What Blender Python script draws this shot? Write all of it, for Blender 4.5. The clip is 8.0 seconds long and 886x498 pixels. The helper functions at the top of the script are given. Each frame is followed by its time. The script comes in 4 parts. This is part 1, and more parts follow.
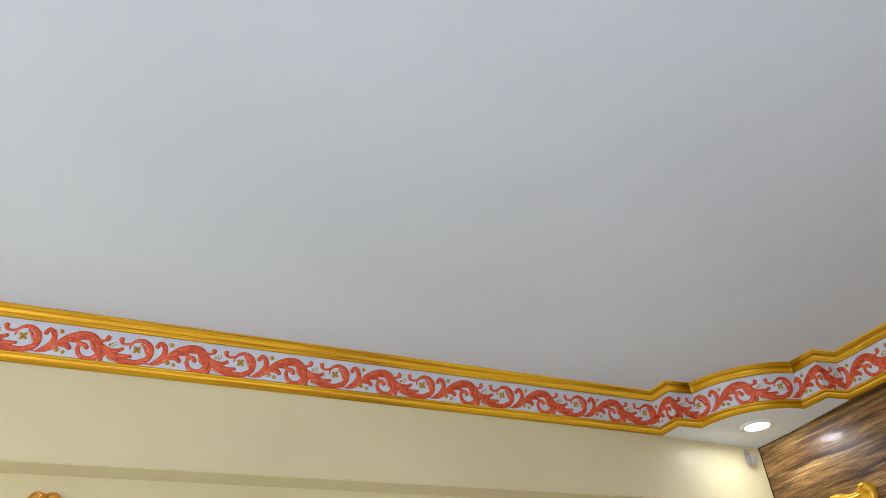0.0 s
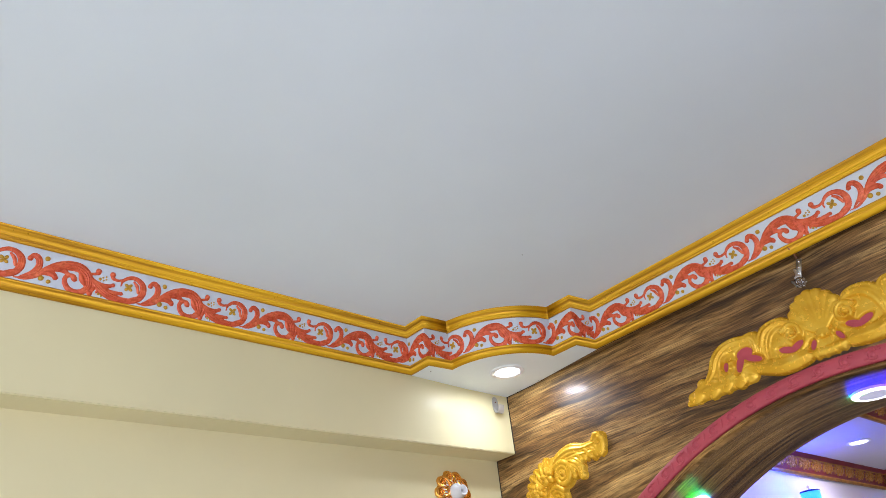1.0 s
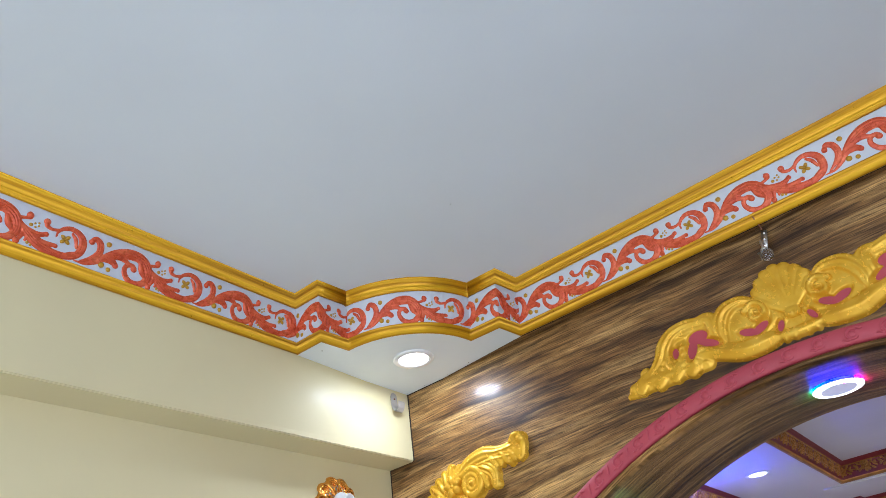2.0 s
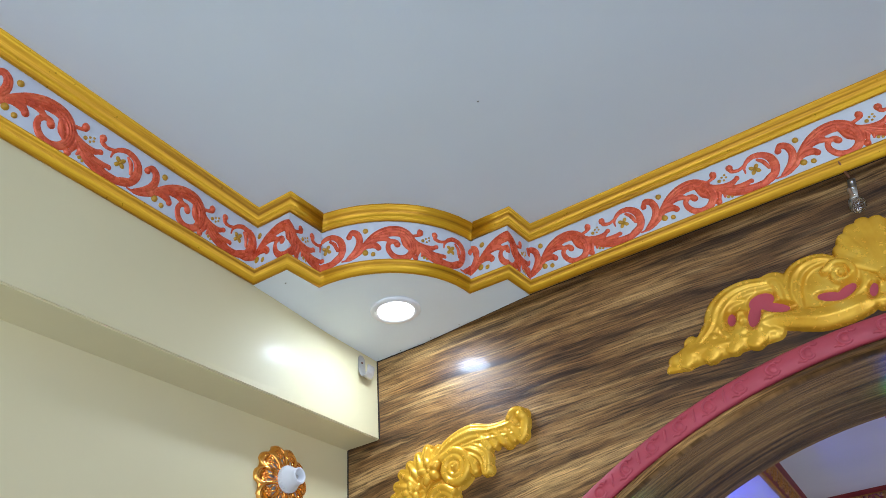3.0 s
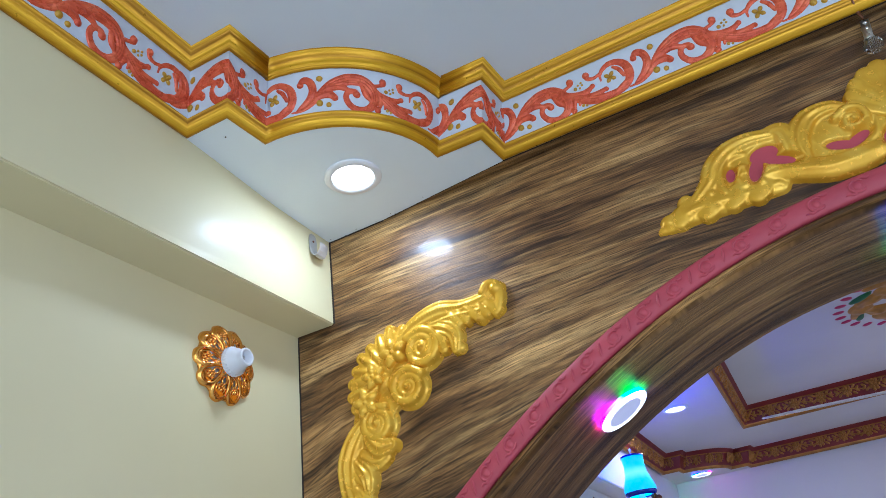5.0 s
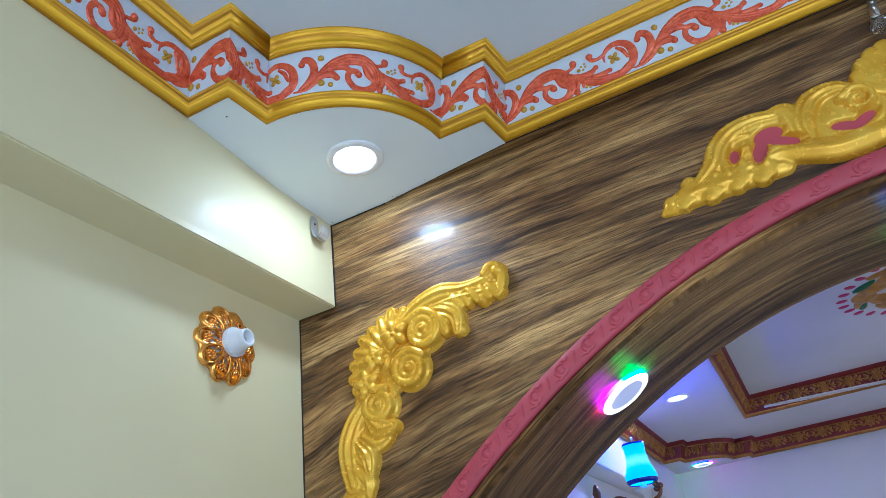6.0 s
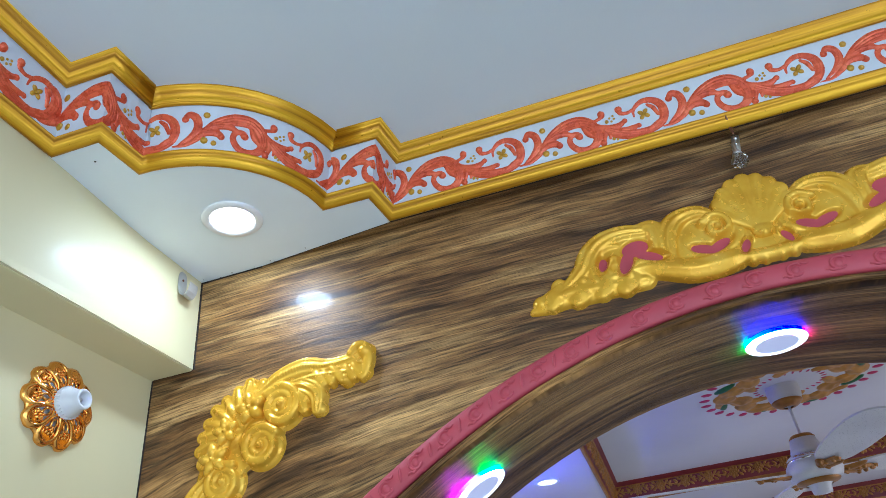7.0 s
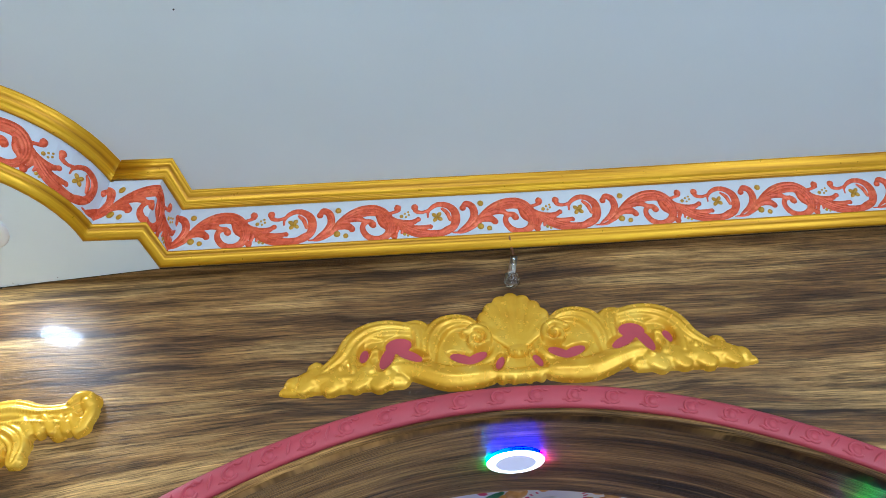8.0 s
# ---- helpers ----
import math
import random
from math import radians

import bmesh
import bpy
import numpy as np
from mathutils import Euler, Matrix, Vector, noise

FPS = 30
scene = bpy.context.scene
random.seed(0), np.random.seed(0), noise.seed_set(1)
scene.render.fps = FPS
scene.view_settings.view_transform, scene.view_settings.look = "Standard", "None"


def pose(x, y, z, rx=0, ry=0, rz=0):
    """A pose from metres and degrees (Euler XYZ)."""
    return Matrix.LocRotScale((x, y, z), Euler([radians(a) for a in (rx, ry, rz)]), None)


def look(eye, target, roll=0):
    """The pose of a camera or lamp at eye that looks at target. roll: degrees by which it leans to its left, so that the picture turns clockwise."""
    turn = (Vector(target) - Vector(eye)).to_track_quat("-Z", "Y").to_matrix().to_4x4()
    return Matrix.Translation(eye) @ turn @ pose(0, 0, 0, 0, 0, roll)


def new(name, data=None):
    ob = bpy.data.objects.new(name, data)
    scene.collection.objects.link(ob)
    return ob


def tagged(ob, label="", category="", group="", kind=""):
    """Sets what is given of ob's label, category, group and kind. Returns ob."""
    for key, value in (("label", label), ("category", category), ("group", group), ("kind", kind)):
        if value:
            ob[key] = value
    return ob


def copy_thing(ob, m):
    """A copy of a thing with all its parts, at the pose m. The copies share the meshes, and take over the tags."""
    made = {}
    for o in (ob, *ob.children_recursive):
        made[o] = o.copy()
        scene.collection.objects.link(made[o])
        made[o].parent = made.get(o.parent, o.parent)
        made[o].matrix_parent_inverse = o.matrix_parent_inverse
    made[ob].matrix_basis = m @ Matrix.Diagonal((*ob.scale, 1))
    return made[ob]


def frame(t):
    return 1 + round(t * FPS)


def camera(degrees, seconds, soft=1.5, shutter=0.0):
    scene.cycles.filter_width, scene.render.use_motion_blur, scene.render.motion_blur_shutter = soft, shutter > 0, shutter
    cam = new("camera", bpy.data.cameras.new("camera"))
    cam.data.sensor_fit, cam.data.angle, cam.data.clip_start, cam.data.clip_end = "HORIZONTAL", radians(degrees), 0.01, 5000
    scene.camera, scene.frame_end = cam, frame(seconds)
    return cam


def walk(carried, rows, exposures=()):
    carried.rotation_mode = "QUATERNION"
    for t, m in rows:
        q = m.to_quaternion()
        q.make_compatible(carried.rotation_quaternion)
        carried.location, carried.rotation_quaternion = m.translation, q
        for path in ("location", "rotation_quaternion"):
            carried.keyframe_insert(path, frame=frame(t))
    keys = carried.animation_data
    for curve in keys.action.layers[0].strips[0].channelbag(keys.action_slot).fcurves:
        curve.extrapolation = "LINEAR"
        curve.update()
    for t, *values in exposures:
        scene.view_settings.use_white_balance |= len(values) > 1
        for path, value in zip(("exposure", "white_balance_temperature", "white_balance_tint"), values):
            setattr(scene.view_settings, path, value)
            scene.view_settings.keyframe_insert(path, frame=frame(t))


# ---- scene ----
cam = camera(65.7, 8.0, soft=0.8)
PATH = [
    (0, (2.065, -2.229, 1.629), (0.574, -1.591, 2.800), -3.1),
    (0.5, (1.932, -2.047, 1.611), (0.546, -1.036, 2.638), -6.9),
    (1, (1.816, -1.905, 1.624), (0.564, -0.764, 2.688), -6.5),
    (1.5, (1.618, -1.788, 1.593), (0.417, -0.546, 2.601), -6.3),
    (1.7, (1.541, -1.727, 1.614), (0.444, -0.435, 2.675), -7.5),
    (2.8, (1.082, -1.438, 1.644), (0.273, -0.048, 2.833), -6.4),
    (3, (1.020, -1.382, 1.659), (0.232, 0.023, 2.844), -5.9),
    (3.5, (0.876, -1.352, 1.712), (0.240, 0.050, 2.990), -9.2),
    (4, (0.833, -1.325, 1.716), (0.205, 0.063, 3.011), -10.2),
    (4.5, (0.849, -1.241, 1.674), (0.233, 0.239, 2.869), -10.0),
    (4.7, (0.843, -1.224, 1.655), (0.197, 0.310, 2.764), -9.3),
    (5.8, (0.806, -1.206, 1.612), (0.093, 0.407, 2.554), -8.8),
    (6, (0.822, -1.201, 1.617), (0.121, 0.386, 2.612), -8.5),
    (6.5, (0.844, -1.200, 1.635), (0.212, 0.366, 2.707), -8.0),
    (7, (0.887, -1.185, 1.660), (0.487, 0.436, 2.761), -7.4),
    (7.5, (0.938, -1.151, 1.654), (0.759, 0.449, 2.840), -6.3),
    (8, (1.025, -1.155, 1.679), (1.092, 0.425, 2.908), -5.15),
]
walk(cam, [(t, look(eye, target, roll)) for t, eye, target, roll in PATH],
     exposures=[(0, -0.2, 6950, 21), (0.5, 0.08, 6800, 20), (1.5, 0.21, 6350, 19), (3, 0.08, 5800, 15), (3.5, 0.12, 5750, 14.5), (4, 0.02, 5700, 14.5), (4.5, 0.05, 5600, 14.5), (6, 0.04, 5250, 9.5), (8, 0.36, 5600, 9)])

# ---- light and exposure ----
world = bpy.data.worlds.new("world")
scene.world = world
world.use_nodes = True
wn = world.node_tree.nodes
sky = wn.new("ShaderNodeTexSky")
sky.sky_type, sky.sun_disc = 'NISHITA', False
sky.sun_elevation, sky.sun_rotation = radians(40), radians(200)
wn["Background"].inputs["Strength"].default_value = 0.1
world.node_tree.links.new(sky.outputs["Color"], wn["Background"].inputs["Color"])

S = 2.55            # height of the corner soffit above the floor
CEIL = S + 0.146    # ceiling of the front room


def lamp(name, kind, place, power, colour=(1, 1, 1), size=0.1, target=None, size_y=None):
    data = bpy.data.lights.new(name, kind)
    data.energy, data.color = power, colour
    if kind == 'AREA':
        data.shape, data.size = ('DISK', size) if size_y is None else ('RECTANGLE', size)
        if size_y:
            data.size_y = size_y
    else:
        data.shadow_soft_size = size
    ob = new(name, data)
    ob.matrix_world = look(place, target) if target else Matrix.Translation(place)
    return ob


# added fill lamps in unseen window openings behind and beside the camera
lamp("south_fill", 'AREA', (1.5, -5.92, 1.45), 60, (0.80, 0.89, 1.0), 2.4, (1.5, 0, 1.5), 1.9)
lamp("east_fill", 'AREA', (3.08, -2.6, 1.35), 41, (0.80, 0.89, 1.0), 2.4, (0, -2.6, 1.35), 1.3)
# the recessed downlight in the soffit corner
lamp("downlight_glow", 'AREA', (0.199, -0.187, S - 0.008), 1.85, (0.78, 0.89, 1.0), 0.09, (0.199, -0.187, 0))
# the room behind the arch: downlight, added fill lamp, blue sconce bulb
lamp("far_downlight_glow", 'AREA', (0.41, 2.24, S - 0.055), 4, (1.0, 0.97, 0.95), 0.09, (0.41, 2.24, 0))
lamp("far_fill", 'AREA', (3.08, 2.2, 1.3), 14, (1.0, 0.90, 0.93), 1.8, (0, 2.2, 1.4), 1.5)
lamp("sconce_bulb_glow", 'POINT', (0.215, 1.88, S - 0.25), 9, (0.01, 0.04, 1.0), 0.03)

# ---- materials ----


class Mat:
    """A small builder for node materials."""

    def __init__(self, name, base, rough=0.5, metal=0.0):
        self.m = bpy.data.materials.new(name)
        self.m.use_nodes = True
        self.t = self.m.node_tree
        self.b = self.t.nodes["Principled BSDF"]
        self.b.inputs["Base Color"].default_value = (*base, 1)
        self.b.inputs["Roughness"].default_value = rough
        self.b.inputs["Metallic"].default_value = metal

    def node(self, kind, **values):
        n = self.t.nodes.new(kind)
        for key, value in values.items():
            n.inputs[key.replace("_", " ")].default_value = value
        return n

    def link(self, a, b):
        self.t.links.new(a, b)

    def coords(self, scale, source="Object"):
        tc = self.node("ShaderNodeTexCoord")
        mp = self.node("ShaderNodeMapping", Scale=scale)
        self.link(tc.outputs[source], mp.inputs["Vector"])
        return mp.outputs["Vector"]

    def noise(self, scale, detail=4.0, stretch=(1, 1, 1), source="Object", rough=0.5, distortion=0.0):
        n = self.node("ShaderNodeTexNoise", Scale=scale, Detail=detail, Roughness=rough, Distortion=distortion)
        self.link(self.coords(stretch, source), n.inputs["Vector"])
        return n.outputs["Fac"]

    def ramp(self, fac, stops):
        r = self.node("ShaderNodeValToRGB")
        e = r.color_ramp.elements
        while len(e) < len(stops):
            e.new(0.5)
        for el, (p, c) in zip(e, stops):
            el.position, el.color = p, (*c, 1) if len(c) == 3 else c
        self.link(fac, r.inputs["Fac"])
        return r.outputs["Color"]

    def mix(self, fac, a, b, blend='MIX'):
        n = self.t.nodes.new("ShaderNodeMix")
        n.data_type, n.blend_type = 'RGBA', blend
        for value, sock in ((fac, n.inputs[0]), (a, n.inputs[6]), (b, n.inputs[7])):
            if hasattr(value, "links"):
                self.link(value, sock)
            else:
                sock.default_value = value if isinstance(value, float) else (*value, 1)
        return n.outputs[2]

    def colour(self, sock):
        self.link(sock, self.b.inputs["Base Color"])
        return self

    def roughness(self, fac, lo, hi):
        n = self.node("ShaderNodeMapRange", To_Min=lo, To_Max=hi)
        self.link(fac, n.inputs["Value"])
        self.link(n.outputs["Result"], self.b.inputs["Roughness"])
        return self

    def bump(self, fac, strength, distance):
        n = self.node("ShaderNodeBump", Strength=strength, Distance=distance)
        self.link(fac, n.inputs["Height"])
        self.link(n.outputs["Normal"], self.b.inputs["Normal"])
        return self


def painted(name, c, rough, spread=0.12, scale=6.0, grain=160.0, metal=0.0, relief=0.15, coat=0.0):
    """Paint with a soft large-scale unevenness and a fine roller or brush grain."""
    k = Mat(name, c, rough, metal)
    big = k.noise(scale, 5)
    dark = tuple(v * (1 - spread) for v in c)
    light = tuple(min(1, v * (1 + spread * 0.6)) for v in c)
    k.colour(k.ramp(big, [(0.3, dark), (0.7, light)]))
    fine = k.noise(grain, 3)
    k.roughness(fine, max(0.03, rough - 0.1), rough + 0.1)
    k.bump(fine, relief, 0.001)
    k.b.inputs["Coat Weight"].default_value = coat
    k.b.inputs["Coat Roughness"].default_value = 0.19
    return k.m


def streaky_paint(name, stops, rough, metal, source="Object", stretch=(4, 4, 40), grain=0.25):
    """Brushed metallic paint, streaked along the moulding."""
    k = Mat(name, stops[0][1], rough, metal)
    a = k.noise(5, 6, stretch, source, 0.6)
    k.colour(k.ramp(a, stops))
    f = k.noise(90, 4)
    k.roughness(f, rough - 0.1, rough + 0.12)
    k.bump(f, grain, 0.0012)
    k.b.inputs["Specular IOR Level"].default_value = 0.32
    return k.m


def glow(name, colour, strength):
    k = Mat(name, colour, 0.4)
    k.b.inputs["Emission Color"].default_value = (*colour, 1)
    k.b.inputs["Emission Strength"].default_value = strength
    return k.m


def faux_wood(name, coat, shades, fineness, gloss):
    """Hand-painted wood grain: broad dragged strokes, dark and pale streaks and fine bristle marks under a varnish."""
    k = Mat(name, shades[1][1], 0.4)
    tc = k.node("ShaderNodeTexCoord")
    warp = k.node("ShaderNodeTexNoise", Scale=1.3, Detail=3.0)
    k.link(tc.outputs["UV"], warp.inputs["Vector"])
    add = k.t.nodes.new("ShaderNodeVectorMath")
    add.operation = 'MULTIPLY_ADD'
    add.inputs[1].default_value = (0.0, 0.06, 0.0)
    k.link(warp.outputs["Color"], add.inputs[0])
    k.link(tc.outputs["UV"], add.inputs[2])

    def strokes(su, sv, detail, rough, shift=0.0, twist=0.0):
        mp = k.node("ShaderNodeMapping", Scale=(su, sv * fineness, 1), Location=(shift, shift * 3.1, 0))
        k.link(add.outputs["Vector"], mp.inputs["Vector"])
        n = k.node("ShaderNodeTexNoise", Scale=1.0, Detail=detail, Roughness=rough, Distortion=twist)
        k.link(mp.outputs["Vector"], n.inputs["Vector"])
        return n.outputs["Fac"]
    patch = strokes(1.1, 4.5, 2, 0.5, 4.0)
    broad = strokes(1.5, 15, 5, 0.62, 0.0, 0.25)
    dark = strokes(1.8, 30, 6, 0.66, 9.0, 0.3)
    pale = strokes(2.0, 26, 4, 0.6, 17.0, 0.2)
    drag = strokes(3.0, 66, 6, 0.78, 23.0)
    bristle = strokes(9.0, 290, 4, 0.75)
    c = k.ramp(broad, shades)
    c = k.mix(0.9, c, k.ramp(patch, [(0.38, (0.72, 0.68, 0.64)), (0.62, (1.22, 1.20, 1.16))]), 'MULTIPLY')
    c = k.mix(k.ramp(pale, [(0.53, (0, 0, 0)), (0.66, (0.75, 0.75, 0.75))]), c, shades[-1][1])
    c = k.mix(k.ramp(dark, [(0.31, (0.85, 0.85, 0.85)), (0.39, (0.52, 0.52, 0.52)), (0.45, (0, 0, 0))]), c, shades[0][1])
    c = k.mix(0.9, c, k.ramp(drag, [(0.36, (0.50, 0.46, 0.42)), (0.48, (0.96, 0.96, 0.95)), (0.64, (1.42, 1.40, 1.34))]), 'MULTIPLY')
    c = k.mix(0.95, c, k.ramp(bristle, [(0.38, (0.34, 0.31, 0.28)), (0.48, (0.94, 0.93, 0.92)), (0.62, (1.62, 1.58, 1.50))]), 'MULTIPLY')
    k.colour(c)
    k.roughness(drag, gloss - 0.05, gloss + 0.10)
    k.bump(bristle, 0.6, 0.0014)
    k.b.inputs["Coat Weight"].default_value = coat
    k.b.inputs["Coat Roughness"].default_value = 0.10
    k.b.inputs["Specular IOR Level"].default_value = 0.32 if coat else 0.15
    return k.m


GOLD_STOPS = [(0.34, (0.36, 0.155, 0.003)), (0.48, (0.58, 0.285, 0.005)), (0.66, (0.76, 0.43, 0.012))]
M_CEIL = painted("ceiling_paint", (0.71, 0.78, 0.83), 0.75, 0.05, 1.2, 220)
M_SOFFIT = painted("soffit_paint", (0.82, 0.90, 0.95), 0.5, 0.05, 3, 200)
M_CREAM = painted("cream_wall_paint", (0.72, 0.645, 0.375), 0.55, 0.05, 2.0, 60, relief=0.0, coat=0.11)
M_WOOD = faux_wood("varnished_wood_grain", 0.14, [(0.34, (0.034, 0.016, 0.006)), (0.43, (0.108, 0.054, 0.018)), (0.53, (0.218, 0.121, 0.042)), (0.66, (0.40, 0.252, 0.098))], 1.0, 0.32)
# matt, finer wood paint; part of its darker tone stands in for shade
M_WOOD_MATT_SHADED = faux_wood("matt_shaded_wood_grain", 0.0, [(0.34, (0.024, 0.010, 0.0035)), (0.43, (0.102, 0.050, 0.0165)), (0.53, (0.192, 0.103, 0.035)), (0.66, (0.35, 0.208, 0.077))], 1.4, 0.45)
M_PANEL = painted("cornice_white_paint", (0.59, 0.635, 0.69), 0.5, 0.06, 12, 200)
M_GOLD = streaky_paint("brushed_gold_paint", GOLD_STOPS, 0.31, 0.42, "UV", (0.35, 1.5, 1), 0.03)
M_ORN = streaky_paint("gold_ornament_paint", [(0.25, (0.62, 0.30, 0.012)), (0.5, (0.77, 0.43, 0.030)), (0.75, (0.86, 0.55, 0.075))], 0.24, 0.32, "Object", (3, 3, 3), 0.01)
M_CORAL = streaky_paint("coral_paint", [(0.3, (0.50, 0.064, 0.026)), (0.5, (0.68, 0.106, 0.040)), (0.75, (0.80, 0.190, 0.080))], 0.27, 0.15, "Object", (5, 5, 12))
M_DOT = painted("flower_gold_paint", (0.54, 0.29, 0.012), 0.35, 0.2, 30, 200, 0.1)
M_PINK = painted("rose_red_paint", (0.47, 0.062, 0.086), 0.5, 0.16, 9, 150, relief=0.3)
M_RIM = painted("lamp_rim_white", (0.86, 0.87, 0.88), 0.4, 0.03, 20, 200)
M_LED = glow("downlight_diffuser", (0.97, 0.98, 1.0), 6.0)
M_WHITE = painted("white_plastic", (0.72, 0.73, 0.74), 0.35, 0.04, 30, 300)
M_COPPER = Mat("copper_gold_plating", (0.86, 0.42, 0.09), 0.16, 1.0).m
M_STEEL = Mat("zinc_plated_steel", (0.55, 0.54, 0.51), 0.32, 0.9).m
M_CLIP = painted("dull_zinc", (0.50, 0.49, 0.46), 0.35, 0.2, 40, 200, 0.45)
M_JOINT_SHADOW = painted("dark_joint_and_shadow", (0.025, 0.018, 0.014), 0.8, 0.2, 60, 200)
M_GLASS = Mat("cut_glass", (0.9, 0.92, 0.92), 0.05, 0.0)
M_GLASS.b.inputs["Transmission Weight"].default_value = 1.0
M_GLASS = M_GLASS.m
M_FLOOR = painted("unseen_pale_floor", (0.76, 0.76, 0.75), 0.25, 0.1, 3, 90)
M_FARFLOOR = painted("unseen_dark_floor", (0.16, 0.13, 0.12), 0.3, 0.2, 3, 90)
M_PLAIN = painted("side_wall_paint", (0.76, 0.77, 0.78), 0.5, 0.06, 2, 120)
M_FARWALL = painted("far_wall_paint", (0.74, 0.73, 0.72), 0.45, 0.05, 2, 120)
M_MAROON = painted("maroon_paint", (0.20, 0.016, 0.016), 0.45, 0.25, 10, 150)
M_OLDGOLD = painted("antique_gold_paint", (0.42, 0.19, 0.035), 0.38, 0.3, 25, 200, 0.45)
M_CHROME = Mat("polished_chrome", (0.75, 0.76, 0.8), 0.12, 1.0).m
M_BRONZE = Mat("dark_bronze", (0.22, 0.10, 0.06), 0.28, 0.9).m
M_FAN = painted("fan_white_enamel", (0.72, 0.71, 0.68), 0.3, 0.06, 8, 200)
M_BLUE_RIM = painted("dark_blue_glass", (0.01, 0.03, 0.45), 0.2, 0.1, 30, 200)
M_GREEN = painted("leaf_green_paint", (0.02, 0.16, 0.04), 0.5, 0.2, 30, 200)
M_OCHRE = painted("ochre_paint", (0.60, 0.29, 0.045), 0.45, 0.3, 25, 200, 0.2)
M_MAGENTA = painted("magenta_paint", (0.55, 0.02, 0.11), 0.5, 0.1, 30, 200)

# ---- mesh helpers ----


def part(name, bm, mat, parent=None, label="", smooth=True):
    """Links a bmesh as one mesh object under a thing or a part."""
    bmesh.ops.recalc_face_normals(bm, faces=bm.faces)
    me = bpy.data.meshes.new(name)
    bm.to_mesh(me)
    bm.free()
    me.materials.append(mat)
    if smooth:
        me.polygons.foreach_set("use_smooth", [True] * len(me.polygons))
    ob = new(name, me)
    if parent:
        ob.parent = parent
    return tagged(ob, label)


def share(name, ob, parent, m=None):
    """Another object on the mesh of ob."""
    c = new(name, ob.data)
    c.parent = parent
    if m:
        c.matrix_basis = m
    return c


def thing(name, m, label, category, group="", kind=""):
    ob = new(name)
    ob.matrix_basis = m
    ob.empty_display_size = 0.05
    return tagged(ob, label, category, group, kind)


def box(bm, x0, x1, y0, y1, z0, z1, bevel=0.0):
    v = bmesh.ops.create_cube(bm, size=1)["verts"]
    bmesh.ops.scale(bm, vec=(x1 - x0, y1 - y0, z1 - z0), verts=v)
    bmesh.ops.translate(bm, vec=((x0 + x1) / 2, (y0 + y1) / 2, (z0 + z1) / 2), verts=v)
    if bevel:
        e = list({e for w in v for e in w.link_edges})
        bmesh.ops.bevel(bm, geom=e, offset=bevel, segments=2, affect='EDGES')
    return bm


def structure_box(name, mat, label, category, *size, bevel=0.0):
    return tagged(part(name, box(bmesh.new(), *size, bevel=bevel), mat, None, "", False), label, category, "", "structure")


def lathe(bm, profile, n=32, m=None):
    """Turns a profile of (radius, height) about the z axis."""
    rows = []
    for r, h in profile:
        if r < 1e-6:
            rows.append([bm.verts.new((0, 0, h))])
        else:
            rows.append([bm.verts.new((r * math.cos(i * math.tau / n), r * math.sin(i * math.tau / n), h)) for i in range(n)])
    made = [v for row in rows for v in row]
    for a, b in zip(rows, rows[1:]):
        for i in range(n):
            j = (i + 1) % n
            if len(a) == 1 and len(b) > 1:
                bm.faces.new((a[0], b[i], b[j]))
            elif len(b) == 1 and len(a) > 1:
                bm.faces.new((a[i], a[j], b[0]))
            elif len(a) > 1:
                bm.faces.new((a[i], a[j], b[j], b[i]))
    if m:
        bmesh.ops.transform(bm, matrix=m, verts=made)
    return bm


def smooth_line(pts, n):
    """Points on a Catmull-Rom curve through pts (tuples of any length)."""
    p = [np.array(q, float) for q in pts]
    p = [2 * p[0] - p[1]] + p + [2 * p[-1] - p[-2]]
    out = []
    for i in range(1, len(p) - 2):
        a, b, c, d = p[i - 1:i + 3]
        for k in range(n):
            t = k / n
            out.append(0.5 * (2 * b + (c - a) * t + (2 * a - 5 * b + 4 * c - d) * t * t + (3 * b - a - 3 * c + d) * t ** 3))
    out.append(p[-2])
    return out


def flat(a, b, h):
    """The plane of a wall that faces -y: a along it, b up, h out of it."""
    return (a, -h, b)


def stroke(bm, pts, height, place=flat, n=6, cross=6, groove=0.0, base=0.0, keep=None):
    """A carved, domed stroke along a smooth curve; pts are (a, b, width)."""
    line = smooth_line(pts, n)
    last = len(line) - 1
    rows = []
    for i, q in enumerate(line):
        d = line[min(i + 1, last)][:2] - line[max(i - 1, 0)][:2]
        d = d / (np.linalg.norm(d) + 1e-9)
        e = min(i, last - i) / max(1, n * 0.6)
        w = max(0.0, q[2]) / 2 * (math.sqrt(max(0.04, 1 - (1 - min(1, e)) ** 2)))
        row = []
        for k in range(cross + 1):
            g = math.pi * (k / cross - 0.5)
            up = math.cos(g) ** 0.8 if abs(math.cos(g)) > 1e-6 else 0
            up *= 1 - groove * (k % 2)
            s = math.sin(g) * w
            row.append((q[0] - d[1] * s, q[1] + d[0] * s, base + height * w * 2 * up))
        rows.append(row)
    vs = [[bm.verts.new(place(*c)) for c in row] for row in rows]
    for i in range(last):
        for k in range(cross):
            if keep and not keep(rows[i][k][0]):
                continue
            bm.faces.new((vs[i][k], vs[i][k + 1], vs[i + 1][k + 1], vs[i + 1][k]))
    return bm


